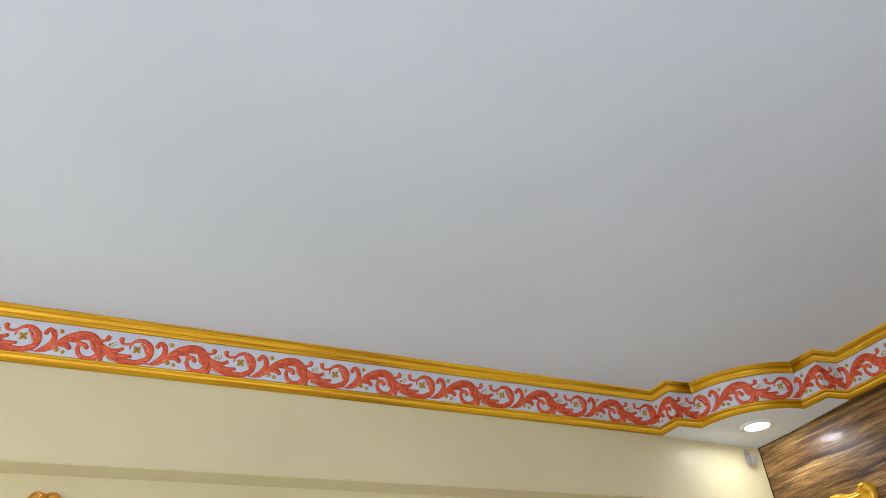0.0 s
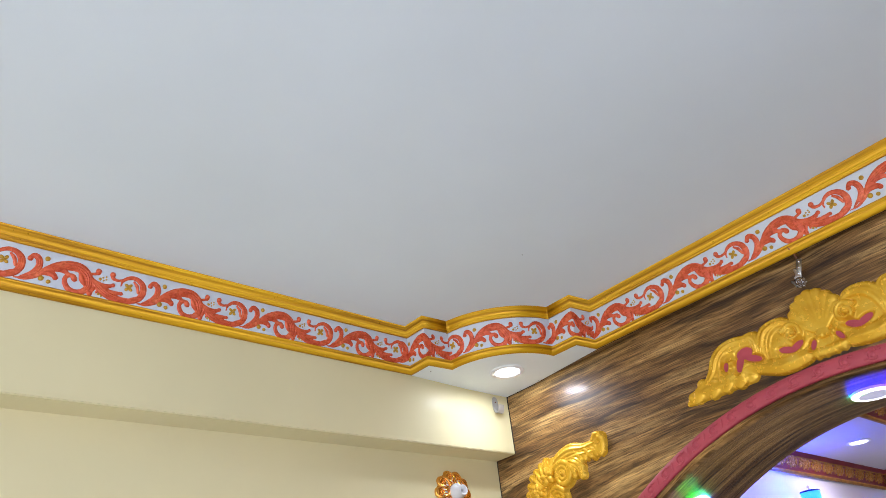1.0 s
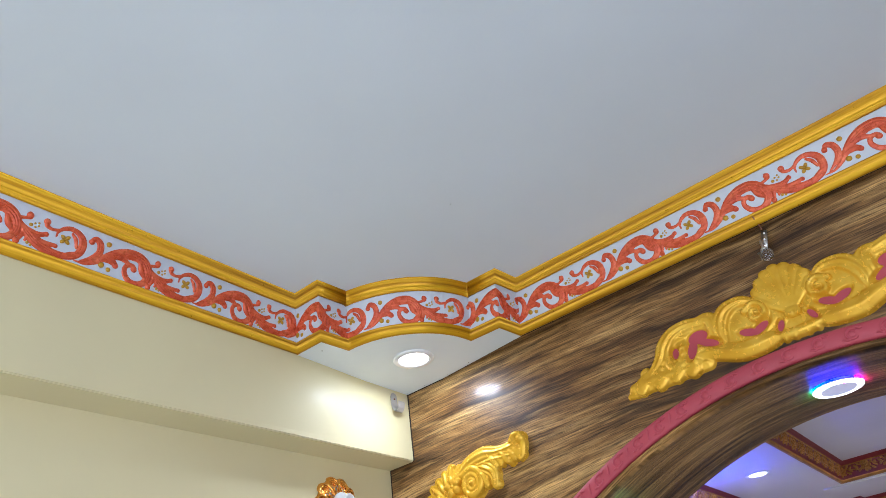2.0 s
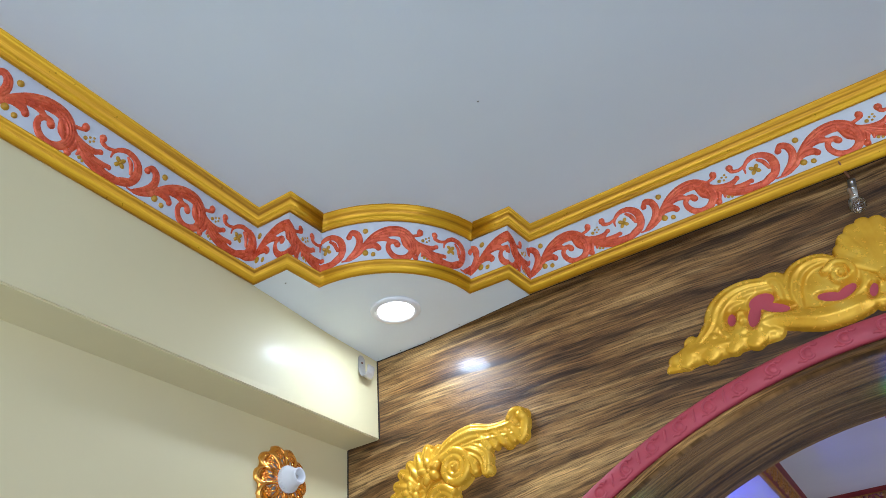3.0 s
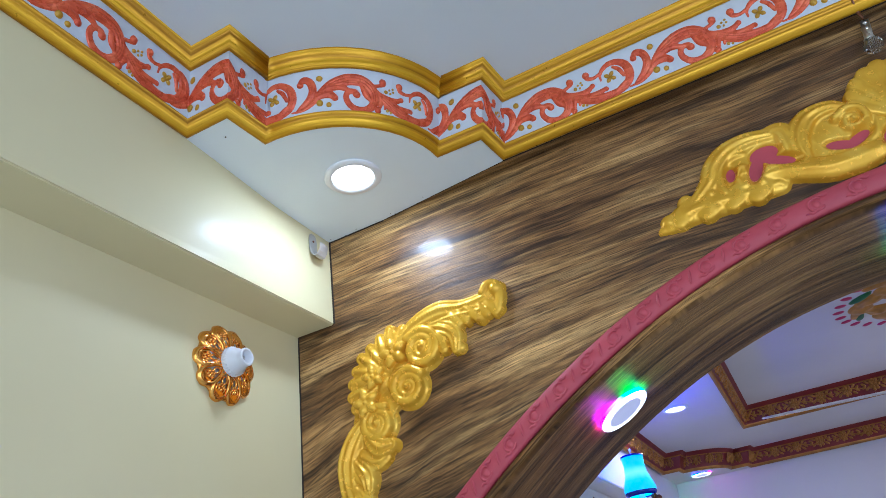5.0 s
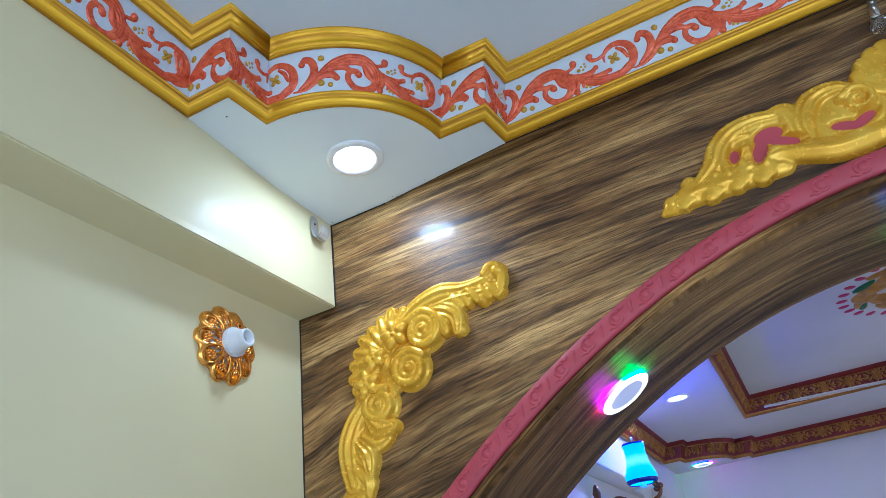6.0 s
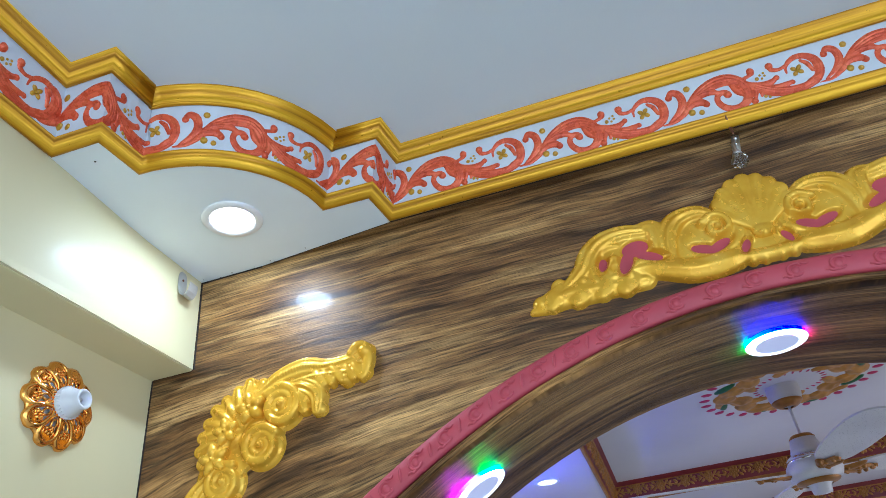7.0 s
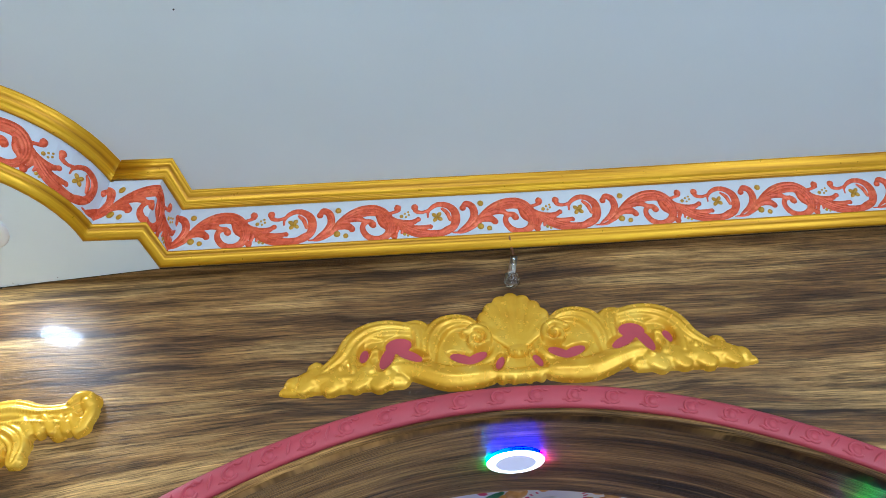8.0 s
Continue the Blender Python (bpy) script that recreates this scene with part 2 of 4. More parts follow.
def dome(bm, a, b, r, height, place=flat, n=10, rings=3, keep=None, rb=None, turn=0.0, base=0.0):
    if keep and not keep(a):
        return bm
    rb = rb or r
    ct, st = math.cos(turn), math.sin(turn)
    rows = []
    for k in range(rings):
        g = math.pi / 2 * k / rings
        row = []
        for i in range(n):
            x, y = r * math.cos(g) * math.cos(i * math.tau / n), rb * math.cos(g) * math.sin(i * math.tau / n)
            row.append(bm.verts.new(place(a + x * ct - y * st, b + x * st + y * ct, base + height * math.sin(g))))
        rows.append(row)
    top = bm.verts.new(place(a, b, base + height))
    for p, q in zip(rows, rows[1:]):
        for i in range(n):
            bm.faces.new((p[i], p[(i + 1) % n], q[(i + 1) % n], q[i]))
    for i in range(n):
        bm.faces.new((rows[-1][i], rows[-1][(i + 1) % n], top))
    return bm


def relief(strokes, domes, cell, place=flat, holes=(), keep=None, soften=1):
    """Moulded plaster: a height field of merged strokes and domes that dips below the wall outside them.
    strokes: (points (a, b, width), height per width, flutes, flute depth, base); domes: (a, b, r, height); holes: (a, b, r, r2, turn)."""
    ext = [(p[0] - p[2], p[0] + p[2], p[1] - p[2], p[1] + p[2]) for st in strokes for p in st[0]] + [(a - r, a + r, b - r, b + r) for a, b, r, _ in domes]
    a0, a1, b0, b1 = min(e[0] for e in ext), max(e[1] for e in ext), min(e[2] for e in ext), max(e[3] for e in ext)
    na, nb = int((a1 - a0) / cell) + 2, int((b1 - b0) / cell) + 2
    ga, gb = np.meshgrid(a0 + cell * np.arange(na), b0 + cell * np.arange(nb), indexing='ij')
    field = np.full((na, nb), -0.02)
    for pts, tall, flutes, depth, base in strokes:
        line = np.array(smooth_line(pts, 9))
        line[:, 2] = np.maximum(line[:, 2], 1e-4)
        tan = np.gradient(line[:, :2], axis=0)
        tan /= np.linalg.norm(tan, axis=1)[:, None] + 1e-9
        m = line[:, 2].max() * 0.8
        i0, i1 = int(max(0, (line[:, 0].min() - m - a0) / cell)), int((line[:, 0].max() + m - a0) / cell) + 2
        j0, j1 = int(max(0, (line[:, 1].min() - m - b0) / cell)), int((line[:, 1].max() + m - b0) / cell) + 2
        x, y = ga[i0:i1, j0:j1], gb[i0:i1, j0:j1]
        da, db = x[..., None] - line[:, 0], y[..., None] - line[:, 1]
        rr = np.sqrt(da ** 2 + db ** 2) / (line[:, 2] / 2)
        n = rr.argmin(-1)
        r = rr.min(-1)
        side = np.sign(np.take_along_axis(da * -tan[:, 1] + db * tan[:, 0], n[..., None], -1)[..., 0]) * r
        w = line[n, 2]
        up = base + tall * w * np.clip(1 - r * r, 0, 1) ** 0.55 * (1 + depth * np.cos(flutes * math.pi * side))
        field[i0:i1, j0:j1] = np.maximum(field[i0:i1, j0:j1], np.where(r < 1, up, -(r - 1) * w * 0.6))
    for a, b, r, h in domes:
        q = np.hypot(ga - a, gb - b) / r
        field = np.maximum(field, np.where(q < 1, h * np.clip(1 - q * q, 0, 1) ** 0.6, -(q - 1) * r))
    for _ in range(soften):
        f = np.pad(field, 1, mode='edge')
        field = 0.4 * field + 0.15 * (f[:-2, 1:-1] + f[2:, 1:-1] + f[1:-1, :-2] + f[1:-1, 2:])
    for a, b, r, r2, turn in holes:
        ct, st = math.cos(turn), math.sin(turn)
        u, v = (ga - a) * ct + (gb - b) * st, -(ga - a) * st + (gb - b) * ct
        q = np.sqrt((u / r) ** 2 + (v / r2) ** 2)
        field = np.minimum(field, (q - 1) * min(r, r2) * 2.2)
    field = np.clip(field, -0.004, 1)
    live = field > 0
    cells = live[:-1, :-1] | live[1:, :-1] | live[:-1, 1:] | live[1:, 1:]
    bm = bmesh.new()
    made = {}

    def vert(i, j):
        if (i, j) not in made:
            made[i, j] = bm.verts.new(place(float(ga[i, j]), float(gb[i, j]), float(field[i, j])))
        return made[i, j]
    for i, j in np.argwhere(cells):
        if keep and not keep(float(ga[i, j])):
            continue
        bm.faces.new((vert(i, j), vert(i + 1, j), vert(i + 1, j + 1), vert(i, j + 1)))
    return bm


# ---- cornice: a sloping moulded band round the ceiling ----


def outward(path, o):
    """The plan line moved o to its right, with mitred corners."""
    p = [np.array(q, float) for q in path]
    res = []
    for i, q in enumerate(p):
        ns = []
        for a, b in ((i - 1, i), (i, i + 1)):
            if a >= 0 and b < len(p):
                d = p[b] - p[a]
                d /= np.linalg.norm(d)
                ns.append(np.array((d[1], -d[0])))
        n = ns[0] if len(ns) == 1 else (ns[0] + ns[1]) / (1 + float(ns[0] @ ns[1]))
        res.append(q + n * o)
    return res


def sweep(path, profile, z0):
    """A moulding: the profile (out, up) carried along the plan path, with a UV that runs along it."""
    bm = bmesh.new()
    uv = bm.loops.layers.uv.new("UVMap")
    lines = [outward(path, o) for o, _ in profile]
    run = [0.0]
    for a, b in zip(path, path[1:]):
        run.append(run[-1] + math.dist(a, b))
    girth = [0.0]
    for a, b in zip(profile, profile[1:]):
        girth.append(girth[-1] + math.dist(a, b))
    for i in range(len(path) - 1):
        for k in range(len(profile) - 1):
            quad = [(i, k), (i + 1, k), (i + 1, k + 1), (i, k + 1)]
            f = bm.faces.new([bm.verts.new((*lines[kk][ii], z0 + profile[kk][1])) for ii, kk in quad])
            for loop, (ii, kk) in zip(f.loops, quad):
                loop[uv].uv = (run[ii], girth[kk] * 10)
    bmesh.ops.remove_doubles(bm, verts=bm.verts, dist=1e-5)
    return bm


def round_corner(wx, wy, r=0.25):
    """Plan of the stepped corner: two zigzags with a bulging quarter round between them, room to the right of the line."""
    arc = [(wx + 0.122 + r * 1.03 * math.sin(g), wy - 0.132 - r * math.cos(g)) for g in [i * math.pi / 2 / 14 for i in range(15)]]
    return [(wx + 0.0175, wy - 0.484), (wx + 0.116, wy - 0.482)] + arc + [(wx + 0.482, wy - 0.128), (wx + 0.492, wy - 0.034)]


LOW = [(-0.0015, 0.004), (0.0, -0.001), (0.004, -0.0018), (0.0085, 0.001), (0.013, 0.008), (0.0155, 0.0125), (0.0152, 0.0145), (0.019, 0.017), (0.0215, 0.021), (0.0215, 0.0235), (0.019, 0.026)]
FACE = [(0.019, 0.025), (0.0455, 0.1148)]
HIGH = [(0.0445, 0.1143), (0.0485, 0.1118), (0.0525, 0.1125), (0.0540, 0.1155), (0.0535, 0.1172), (0.0560, 0.1182), (0.0575, 0.1208), (0.0568, 0.1228), (0.0585, 0.1262), (0.0605, 0.1310), (0.0632, 0.1350), (0.0665, 0.1375), (0.0668, 0.1396), (0.0700, 0.1410), (0.0712, 0.1440), (0.0712, 0.148)]
PATH_A = [(0.0175, -6.0)] + round_corner(0, 0) + [(1.4, -0.022), (3.0, -0.019)]

cornice = thing("cornice", Matrix.Identity(4), "white plaster cornice with gold mouldings and coral scrollwork", "cornice", "", "structure")
part("lower_moulding", sweep(PATH_A, LOW, S), M_GOLD, cornice, "brushed gold reeded moulding")
part("panel", sweep(PATH_A, FACE, S), M_PANEL, cornice, "white sloping panel", False)
part("upper_moulding", sweep(PATH_A, HIGH, S), M_GOLD, cornice, "brushed gold reeded moulding")
part("paint_edge", sweep(PATH_A[:2], [(-0.004, 0.0012), (-0.0005, 0.0004)], S), M_SOFFIT, cornice, "white unpainted edge under the gold")

# one repeat of the scrollwork, in pattern units: 250 along the band, 74 across it
SCROLL = [
    ([(546, 428, 4), (565, 426, 7), (585, 414, 11), (600, 398, 16), (618, 384, 20), (640, 375, 24), (662, 373, 24), (678, 380, 22), (687, 393, 19), (687, 408, 17), (679, 419, 15), (665, 424, 13), (650, 421, 13), (641, 411, 12), (640, 401, 11), (646, 394, 11), (654, 394, 12), (658, 399, 13)], 0.17, 4, 0.3, 0.0),
    ([(598, 398, 8), (612, 391, 13), (630, 388, 13), (644, 392, 8)], 0.22, 3, 0.3, 0.001),
    ([(667, 384, 8), (673, 396, 12), (681, 405, 6)], 0.28, 1, 0.1, 0.001),
    ([(583, 415, 6), (596, 404, 13), (610, 401, 16), (620, 405, 12)], 0.22, 2, 0.2, 0.0),
    ([(556, 425, 4), (575, 411, 11), (585, 396, 15), (583, 381, 15), (573, 375, 13), (565, 382, 9)], 0.2, 3, 0.26, 0.0),
    ([(688, 378, 7), (697, 375, 7), (704, 371, 8), (701, 365, 8)], 0.25, 1, 0.0, 0.0),
    ([(688, 385, 9), (705, 398, 17), (725, 409, 20), (750, 414, 18), (775, 412, 15), (795, 403, 15), (803, 388, 17), (801, 372, 16), (790, 362, 13), (775, 360, 11), (762, 366, 9), (755, 375, 6), (754, 384, 4)], 0.17, 4, 0.3, 0.0),
    ([(780, 368, 5), (788, 375, 8), (793, 388, 6)], 0.25, 1, 0.0, 0.001),
    ([(692, 388, 7), (712, 394, 11), (728, 393, 11), (737, 387, 7)], 0.24, 2, 0.15, 0.0),
    ([(715, 400, 7), (735, 403, 10), (750, 402, 10), (758, 399, 6)], 0.24, 2, 0.15, 0.0),
    ([(770, 413, 6), (785, 405, 10), (793, 399, 6)], 0.24, 1, 0.1, 0.001),
    ([(758, 370, 6), (745, 375, 7), (734, 373, 9), (731, 366, 9)], 0.25, 1, 0.0, 0.0),
    ([(695, 388, 6), (700, 402, 9), (697, 414, 7)], 0.25, 1, 0.0, 0.0),
    ([(700, 395, 6), (708, 405, 8), (707, 413, 5)], 0.25, 1, 0.0, 0.0),
]
BULBS = [(657, 398, 6.0), (621, 407, 5.5), (702, 368, 6), (732, 366, 6), (694, 419, 5.5), (566, 383, 5.5), (737, 388, 4.5), (758, 401, 4)]
DOTS = [(598, 374, 4.4), (595, 416, 4.8), (610, 419, 3.8), (708, 383, 2.8), (714, 378, 1.7), (720, 375, 1.7), (716, 384, 1.7), (721, 380, 1.7), (712, 415, 2.4), (718, 417, 1.9)]
REPEAT = 0.30
BAND = math.dist(*FACE)
LEAN_FACE = math.atan2(FACE[1][0] - FACE[0][0], FACE[1][1] - FACE[0][1])
ua = REPEAT / 250.5


def unit(x, y, w=0.0):
    return ((x - 770.5) * ua, (427 - (x - 650) * 0.068 - y) / 74 * BAND, w * ua * 0.88)


def scroll_mesh(place=flat, keep=None):
    strokes = [([unit(*p) for p in pts], *rest) for pts, *rest in SCROLL]
    return relief(strokes, [(*unit(x, y)[:2], r * ua, r * ua * 0.75) for x, y, r in BULBS], 0.0012, place, keep=keep)


def flower_mesh(place=flat, keep=None):
    bm = bmesh.new()
    a, b, _ = unit(770.5, 383)
    for i in range(4):
        g = math.pi / 4 + i * math.pi / 2 + 0.12
        dome(bm, a + 0.0072 * math.cos(g), b + 0.0072 * math.sin(g), 0.0062, 0.0032, place, 10, 3, keep, 0.0045, g)
    dome(bm, a, b, 0.003, 0.0045, place, 8, 3, keep)
    return bm


def dots_mesh(place=flat, keep=None):
    bm = bmesh.new()
    for x, y, r in DOTS:
        a, b, _ = unit(x, y)
        dome(bm, a, b, r * ua * 1.25, r * ua * 0.8, place, 10, 3, keep)
    return bm


def on_panel(x, y, turn):
    """The pose of a repeat whose flower stands at x, y of the plan, on the sloping panel."""
    return pose(x, y, S + FACE[0][1], 0, 0, turn) @ Matrix.Translation((0, -FACE[0][0], 0)) @ Matrix.Rotation(LEAN_FACE, 4, 'X')


bits = [(part(n, f(), m, cornice, l), n) for n, f, m, l in (("scroll", scroll_mesh, M_CORAL, "raised coral-painted leaf scroll"), ("flower", flower_mesh, M_DOT, "small gold four-petal flower"), ("dots", dots_mesh, M_DOT, "raised gold dots"))]
spots = [on_panel(0.0175, -0.571 - REPEAT * i, 90) for i in range(18)] + [on_panel(0.765 + REPEAT * i, -0.034 + 0.0132 * (0.273 + REPEAT * i) if i < 3 else -0.0215 + 0.0019 * (REPEAT * i - 0.7), 0.75 if i < 3 else 0.1) for i in range(7)]
for ob, n in bits:
    ob.matrix_basis = spots[0]
    for m in spots[1:]:
        share(n, ob, cornice, m)

# the scrollwork that bends round the stepped corner
MID = outward(PATH_A, 0.031)
mid_run = [0.0]
for p, q in zip(MID, MID[1:]):
    mid_run.append(mid_run[-1] + float(np.linalg.norm(q - p)))
S_FLOWER = -0.571 + 6.0
S_END = mid_run[-3]
offsets = {}


def on_bend(shift):
    def place(a, b, h):
        s = S_FLOWER + shift + a
        i = max(0, min(len(MID) - 2, int(np.searchsorted(mid_run, s)) - 1))
        f = (s - mid_run[i]) / (mid_run[i + 1] - mid_run[i])
        t = b / BAND
        o = round(FACE[0][0] + (FACE[1][0] - FACE[0][0]) * t + h * math.cos(LEAN_FACE), 5)
        if o not in offsets:
            offsets[o] = outward(PATH_A, o)
        q = offsets[o][i] * (1 - f) + offsets[o][i + 1] * f
        return (q[0], q[1], S + FACE[0][1] + (FACE[1][1] - FACE[0][1]) * t - h * math.sin(LEAN_FACE))
    return place, lambda a: S_FLOWER + shift + a < S_END


for shift in (0.271, 0.574, 0.880):
    place, keep = on_bend(shift)
    part("scroll", scroll_mesh(place, keep), M_CORAL, cornice, "raised coral-painted leaf scroll")
    if shift < 0.9:
        part("flower", flower_mesh(place, keep), M_DOT, cornice, "small gold four-petal flower")
    part("dots", dots_mesh(place, keep), M_DOT, cornice, "raised gold dots")

# ---- front room ----
structure_box("ceiling", M_CEIL, "smooth white painted ceiling", "ceiling", -0.3, 3.2, -6.2, 0.0, CEIL, CEIL + 0.15)
# floor out of view; its paleness was raised to bounce light to the ceiling
structure_box("floor", M_FLOOR, "unseen floor, kept pale to bounce light upward", "floor", -0.6, 3.4, -6.2, 0.1, -0.1, 0)
# far half added as a dark floor to cut light under the arch
structure_box("far_floor", M_FARFLOOR, "unseen floor of the far room, kept dark to cut bounce light", "floor", -0.6, 3.4, 0.1, 4.2, -0.1, 0)
structure_box("beam", M_CREAM, "cream painted concrete beam along the wall", "beam", -0.3, 0.0, -6.2, 0.0, S - 0.225, CEIL - 0.002, bevel=0.003)
# its underside falls a little away from the arch
for v in bpy.data.objects["beam"].data.vertices:
    if v.co.z < S:
        v.co.z += 0.0165 * v.co.y
structure_box("wall_west", M_CREAM, "cream painted wall below the beam", "wall", -0.29, -0.104, -6.2, 0.0, 0, S - 0.2)
# unseen closing walls; their window openings are added for the fill lamps
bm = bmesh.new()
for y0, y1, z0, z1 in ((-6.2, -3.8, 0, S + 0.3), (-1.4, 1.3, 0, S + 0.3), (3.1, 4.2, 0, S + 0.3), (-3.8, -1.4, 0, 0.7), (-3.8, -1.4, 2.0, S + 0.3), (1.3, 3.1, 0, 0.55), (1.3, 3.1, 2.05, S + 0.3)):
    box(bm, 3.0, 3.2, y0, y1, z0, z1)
tagged(part("wall_east", bm, M_PLAIN, None, "", False), "unseen white closing wall with openings added for the fill lamps", "wall", "", "structure")
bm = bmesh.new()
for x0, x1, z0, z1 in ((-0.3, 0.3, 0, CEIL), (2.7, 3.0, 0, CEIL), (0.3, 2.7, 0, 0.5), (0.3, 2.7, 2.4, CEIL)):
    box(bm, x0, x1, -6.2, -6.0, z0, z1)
tagged(part("wall_south", bm, M_PLAIN, None, "", False), "unseen white closing wall with a wide opening added for the fill lamp", "wall", "", "structure")
# the flat corner of the dropped soffit
bm = bmesh.new()
plan = [(-0.004, 0.0)] + [(-0.004, -0.486)] + round_corner(0, 0) + [(0.490, -0.030), (0.16, 0.0)]
low = [bm.verts.new((x, y, S)) for x, y in plan]
top = [bm.verts.new((x, y, S + 0.03)) for x, y in plan]
bm.faces.new(low)
bm.faces.new(top)
for i in range(len(plan)):
    j = (i + 1) % len(plan)
    bm.faces.new((low[i], low[j], top[j], top[i]))
tagged(part("soffit_corner", bm, M_SOFFIT, None, "", False), "white soffit panel filling the ceiling corner", "soffit", "", "structure")

# open joints where the wood-painted wall meets soffit and beam
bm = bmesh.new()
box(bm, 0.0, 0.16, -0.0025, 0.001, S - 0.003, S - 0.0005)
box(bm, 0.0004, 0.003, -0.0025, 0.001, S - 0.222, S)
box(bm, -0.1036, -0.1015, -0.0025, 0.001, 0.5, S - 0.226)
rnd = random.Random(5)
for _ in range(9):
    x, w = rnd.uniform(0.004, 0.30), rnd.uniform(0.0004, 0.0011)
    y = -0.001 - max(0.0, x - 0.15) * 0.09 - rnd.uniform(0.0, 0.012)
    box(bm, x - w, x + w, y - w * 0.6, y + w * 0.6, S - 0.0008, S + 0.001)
tagged(part("joint_trim", bm, M_JOINT_SHADOW, None, "", False), "thin dark open joint along the wall's edges", "joint", "", "structure")
# solid dark strip paints in the gap's shadow line under the moulding
tagged(part("gap_shadow", sweep(PATH_A[-3:], [(-0.006, 0.0), (-0.0012, 0.0)], S), M_JOINT_SHADOW, None, "", False), "thin dark strip for the shadowed gap under the gold moulding", "joint", "", "structure")
tagged(part("joint_line", sweep([(0.15, -0.0006), (0.49, -0.0306)], [(-0.001, -0.0008), (0.001, -0.0008)], S), M_JOINT_SHADOW, None, "", False), "thin dark joint between soffit and wood-grain wall", "joint", "", "structure")
# the beam's plaster swells out to meet the gold moulding
bm = bmesh.new()
rows = []
for y in [-6.0, -3.0, -1.5, -0.7] + [-0.56 + 0.02 * i for i in range(24)]:
    f = max(0.0, min(1.0, (y + 0.56) / 0.46))
    out = 0.0168 - 0.019 * f * f * (3 - 2 * f)
    z0 = S - 0.218 + 0.0165 * y
    rows.append([bm.verts.new((-0.0006 + (out + 0.0006) * k / 6, y, z0 + (S + 0.001 - z0) * k / 6)) for k in range(7)])
for a, b in zip(rows, rows[1:]):
    for k in range(6):
        bm.faces.new((a[k], a[k + 1], b[k + 1], b[k]))
tagged(part("beam_fillet", bm, M_CREAM), "cream plaster swelling between beam and gold moulding", "fillet", "", "structure")
for x, y, z, r in ((0.077, -0.444, S, 0.0016), (0.652, -0.523, CEIL, 0.0015)):
    tagged(part("nail_head", lathe(bmesh.new(), [(0.0, -0.0015), (r, -0.001), (r * 1.1, 0.001)], 8, Matrix.Translation((x, y, z))), M_JOINT_SHADOW), "tiny dark nail head in the white ceiling", "nail", "nails")

# ---- wall with the arch ----
AX, AZ, AK, DEEP = 1.17, S - 0.362, 2.25, 0.40
REACH = 1.1


def arch_line(out, n=72):
    """Points of the arch, moved out from the opening, with jambs down to the floor."""
    res = []
    for i in range(n + 1):
        d = REACH * (2 * i / n - 1)
        nx, nz = 2 * d / AK, 1.0
        q = math.hypot(nx, nz)
        res.append((AX + d + out * nx / q, AZ - d * d / AK + out * nz / q))
    e = out * 1.0
    return [(AX - REACH - e, 0.0), (AX - REACH - e, 0.9)] + res + [(AX + REACH + e, 0.9), (AX + REACH + e, 0.0)]


def grain(x, z):
    """Where the brush strokes run: level under the ceiling, rising towards the crown beside the arch."""
    f = max(0.0, min(1.0, (S - 0.20 - z) / 0.5))
    return (x, z + 0.24 * f * f * (3 - 2 * f) * max(0.0, abs(x - AX) - 0.42))


def arch_wall():
    bm = bmesh.new()
    uv = bm.loops.layers.uv.new("UVMap")

    def quad(pts, uvs):
        f = bm.faces.new([bm.verts.new(p) for p in pts])
        for loop, c in zip(f.loops, uvs):
            loop[uv].uv = c

    line = arch_line(0.0)
    run = [0.0]
    for a, b in zip(line, line[1:]):
        run.append(run[-1] + math.dist(a, b))
    ZT = CEIL + 0.1
    for y in (0.0, DEEP):
        edges = [(x, 0.0) for x in (-0.3, -0.2, -0.1, 0.0, line[0][0])]
        cols = list(zip(edges, edges[1:]))
        cols += [(a, b) for a, b in zip(line[1:-1], line[2:-1]) if abs(b[0] - a[0]) > 1e-5]
        edges = [(x, 0.0) for x in (line[-1][0], 2.5, 2.75, 3.0)]
        cols += zip(edges, edges[1:])
        for a, b in cols:
            rise = 24 if a[1] < 1 else 10
            for i in range(rise):
                f, g = i / rise, (i + 1) / rise
                p = [(a[0], a[1] + (ZT - a[1]) * f), (b[0], b[1] + (ZT - b[1]) * f), (b[0], b[1] + (ZT - b[1]) * g), (a[0], a[1] + (ZT - a[1]) * g)]
                quad([(x, y, z) for x, z in p], [grain(*q) for q in p])
    front = bm
    bmesh.ops.remove_doubles(front, verts=front.verts, dist=1e-5)
    bm = bmesh.new()
    uv = bm.loops.layers.uv.new("UVMap")
    steps = 6
    for i in range(len(line) - 1):
        for k in range(steps):
            y0, y1 = DEEP * k / steps, DEEP * (k + 1) / steps
            a, b = line[i], line[i + 1]
            quad([(a[0], y0, a[1]), (b[0], y0, b[1]), (b[0], y1, b[1]), (a[0], y1, a[1])],
                 [(run[i] + 7, y0), (run[i + 1] + 7, y0), (run[i + 1] + 7, y1), (run[i] + 7, y1)])
    bmesh.ops.remove_doubles(bm, verts=bm.verts, dist=1e-5)
    return front, bm


wall_bm, reveal_bm = arch_wall()
wall = tagged(part("wall_north", wall_bm, M_WOOD, None, "", False), "wall hand-painted as dark brown wood grain with a broad arch", "wall", "", "structure")


# the wall's top edge runs out to the moulding
ledge = bmesh.new()
ledge_uv = ledge.loops.layers.uv.new("UVMap")
for zz in (S + 0.0015, S + 0.02):
    f = ledge.faces.new([ledge.verts.new(p) for p in ((0.156, 0.0, zz), (3.0, 0.0, zz), (3.0, -0.018, zz), (1.4, -0.0212, zz), (0.490, -0.0332, zz))])
    for loop in f.loops:
        loop[ledge_uv].uv = (loop.vert.co.x, S - loop.vert.co.y)
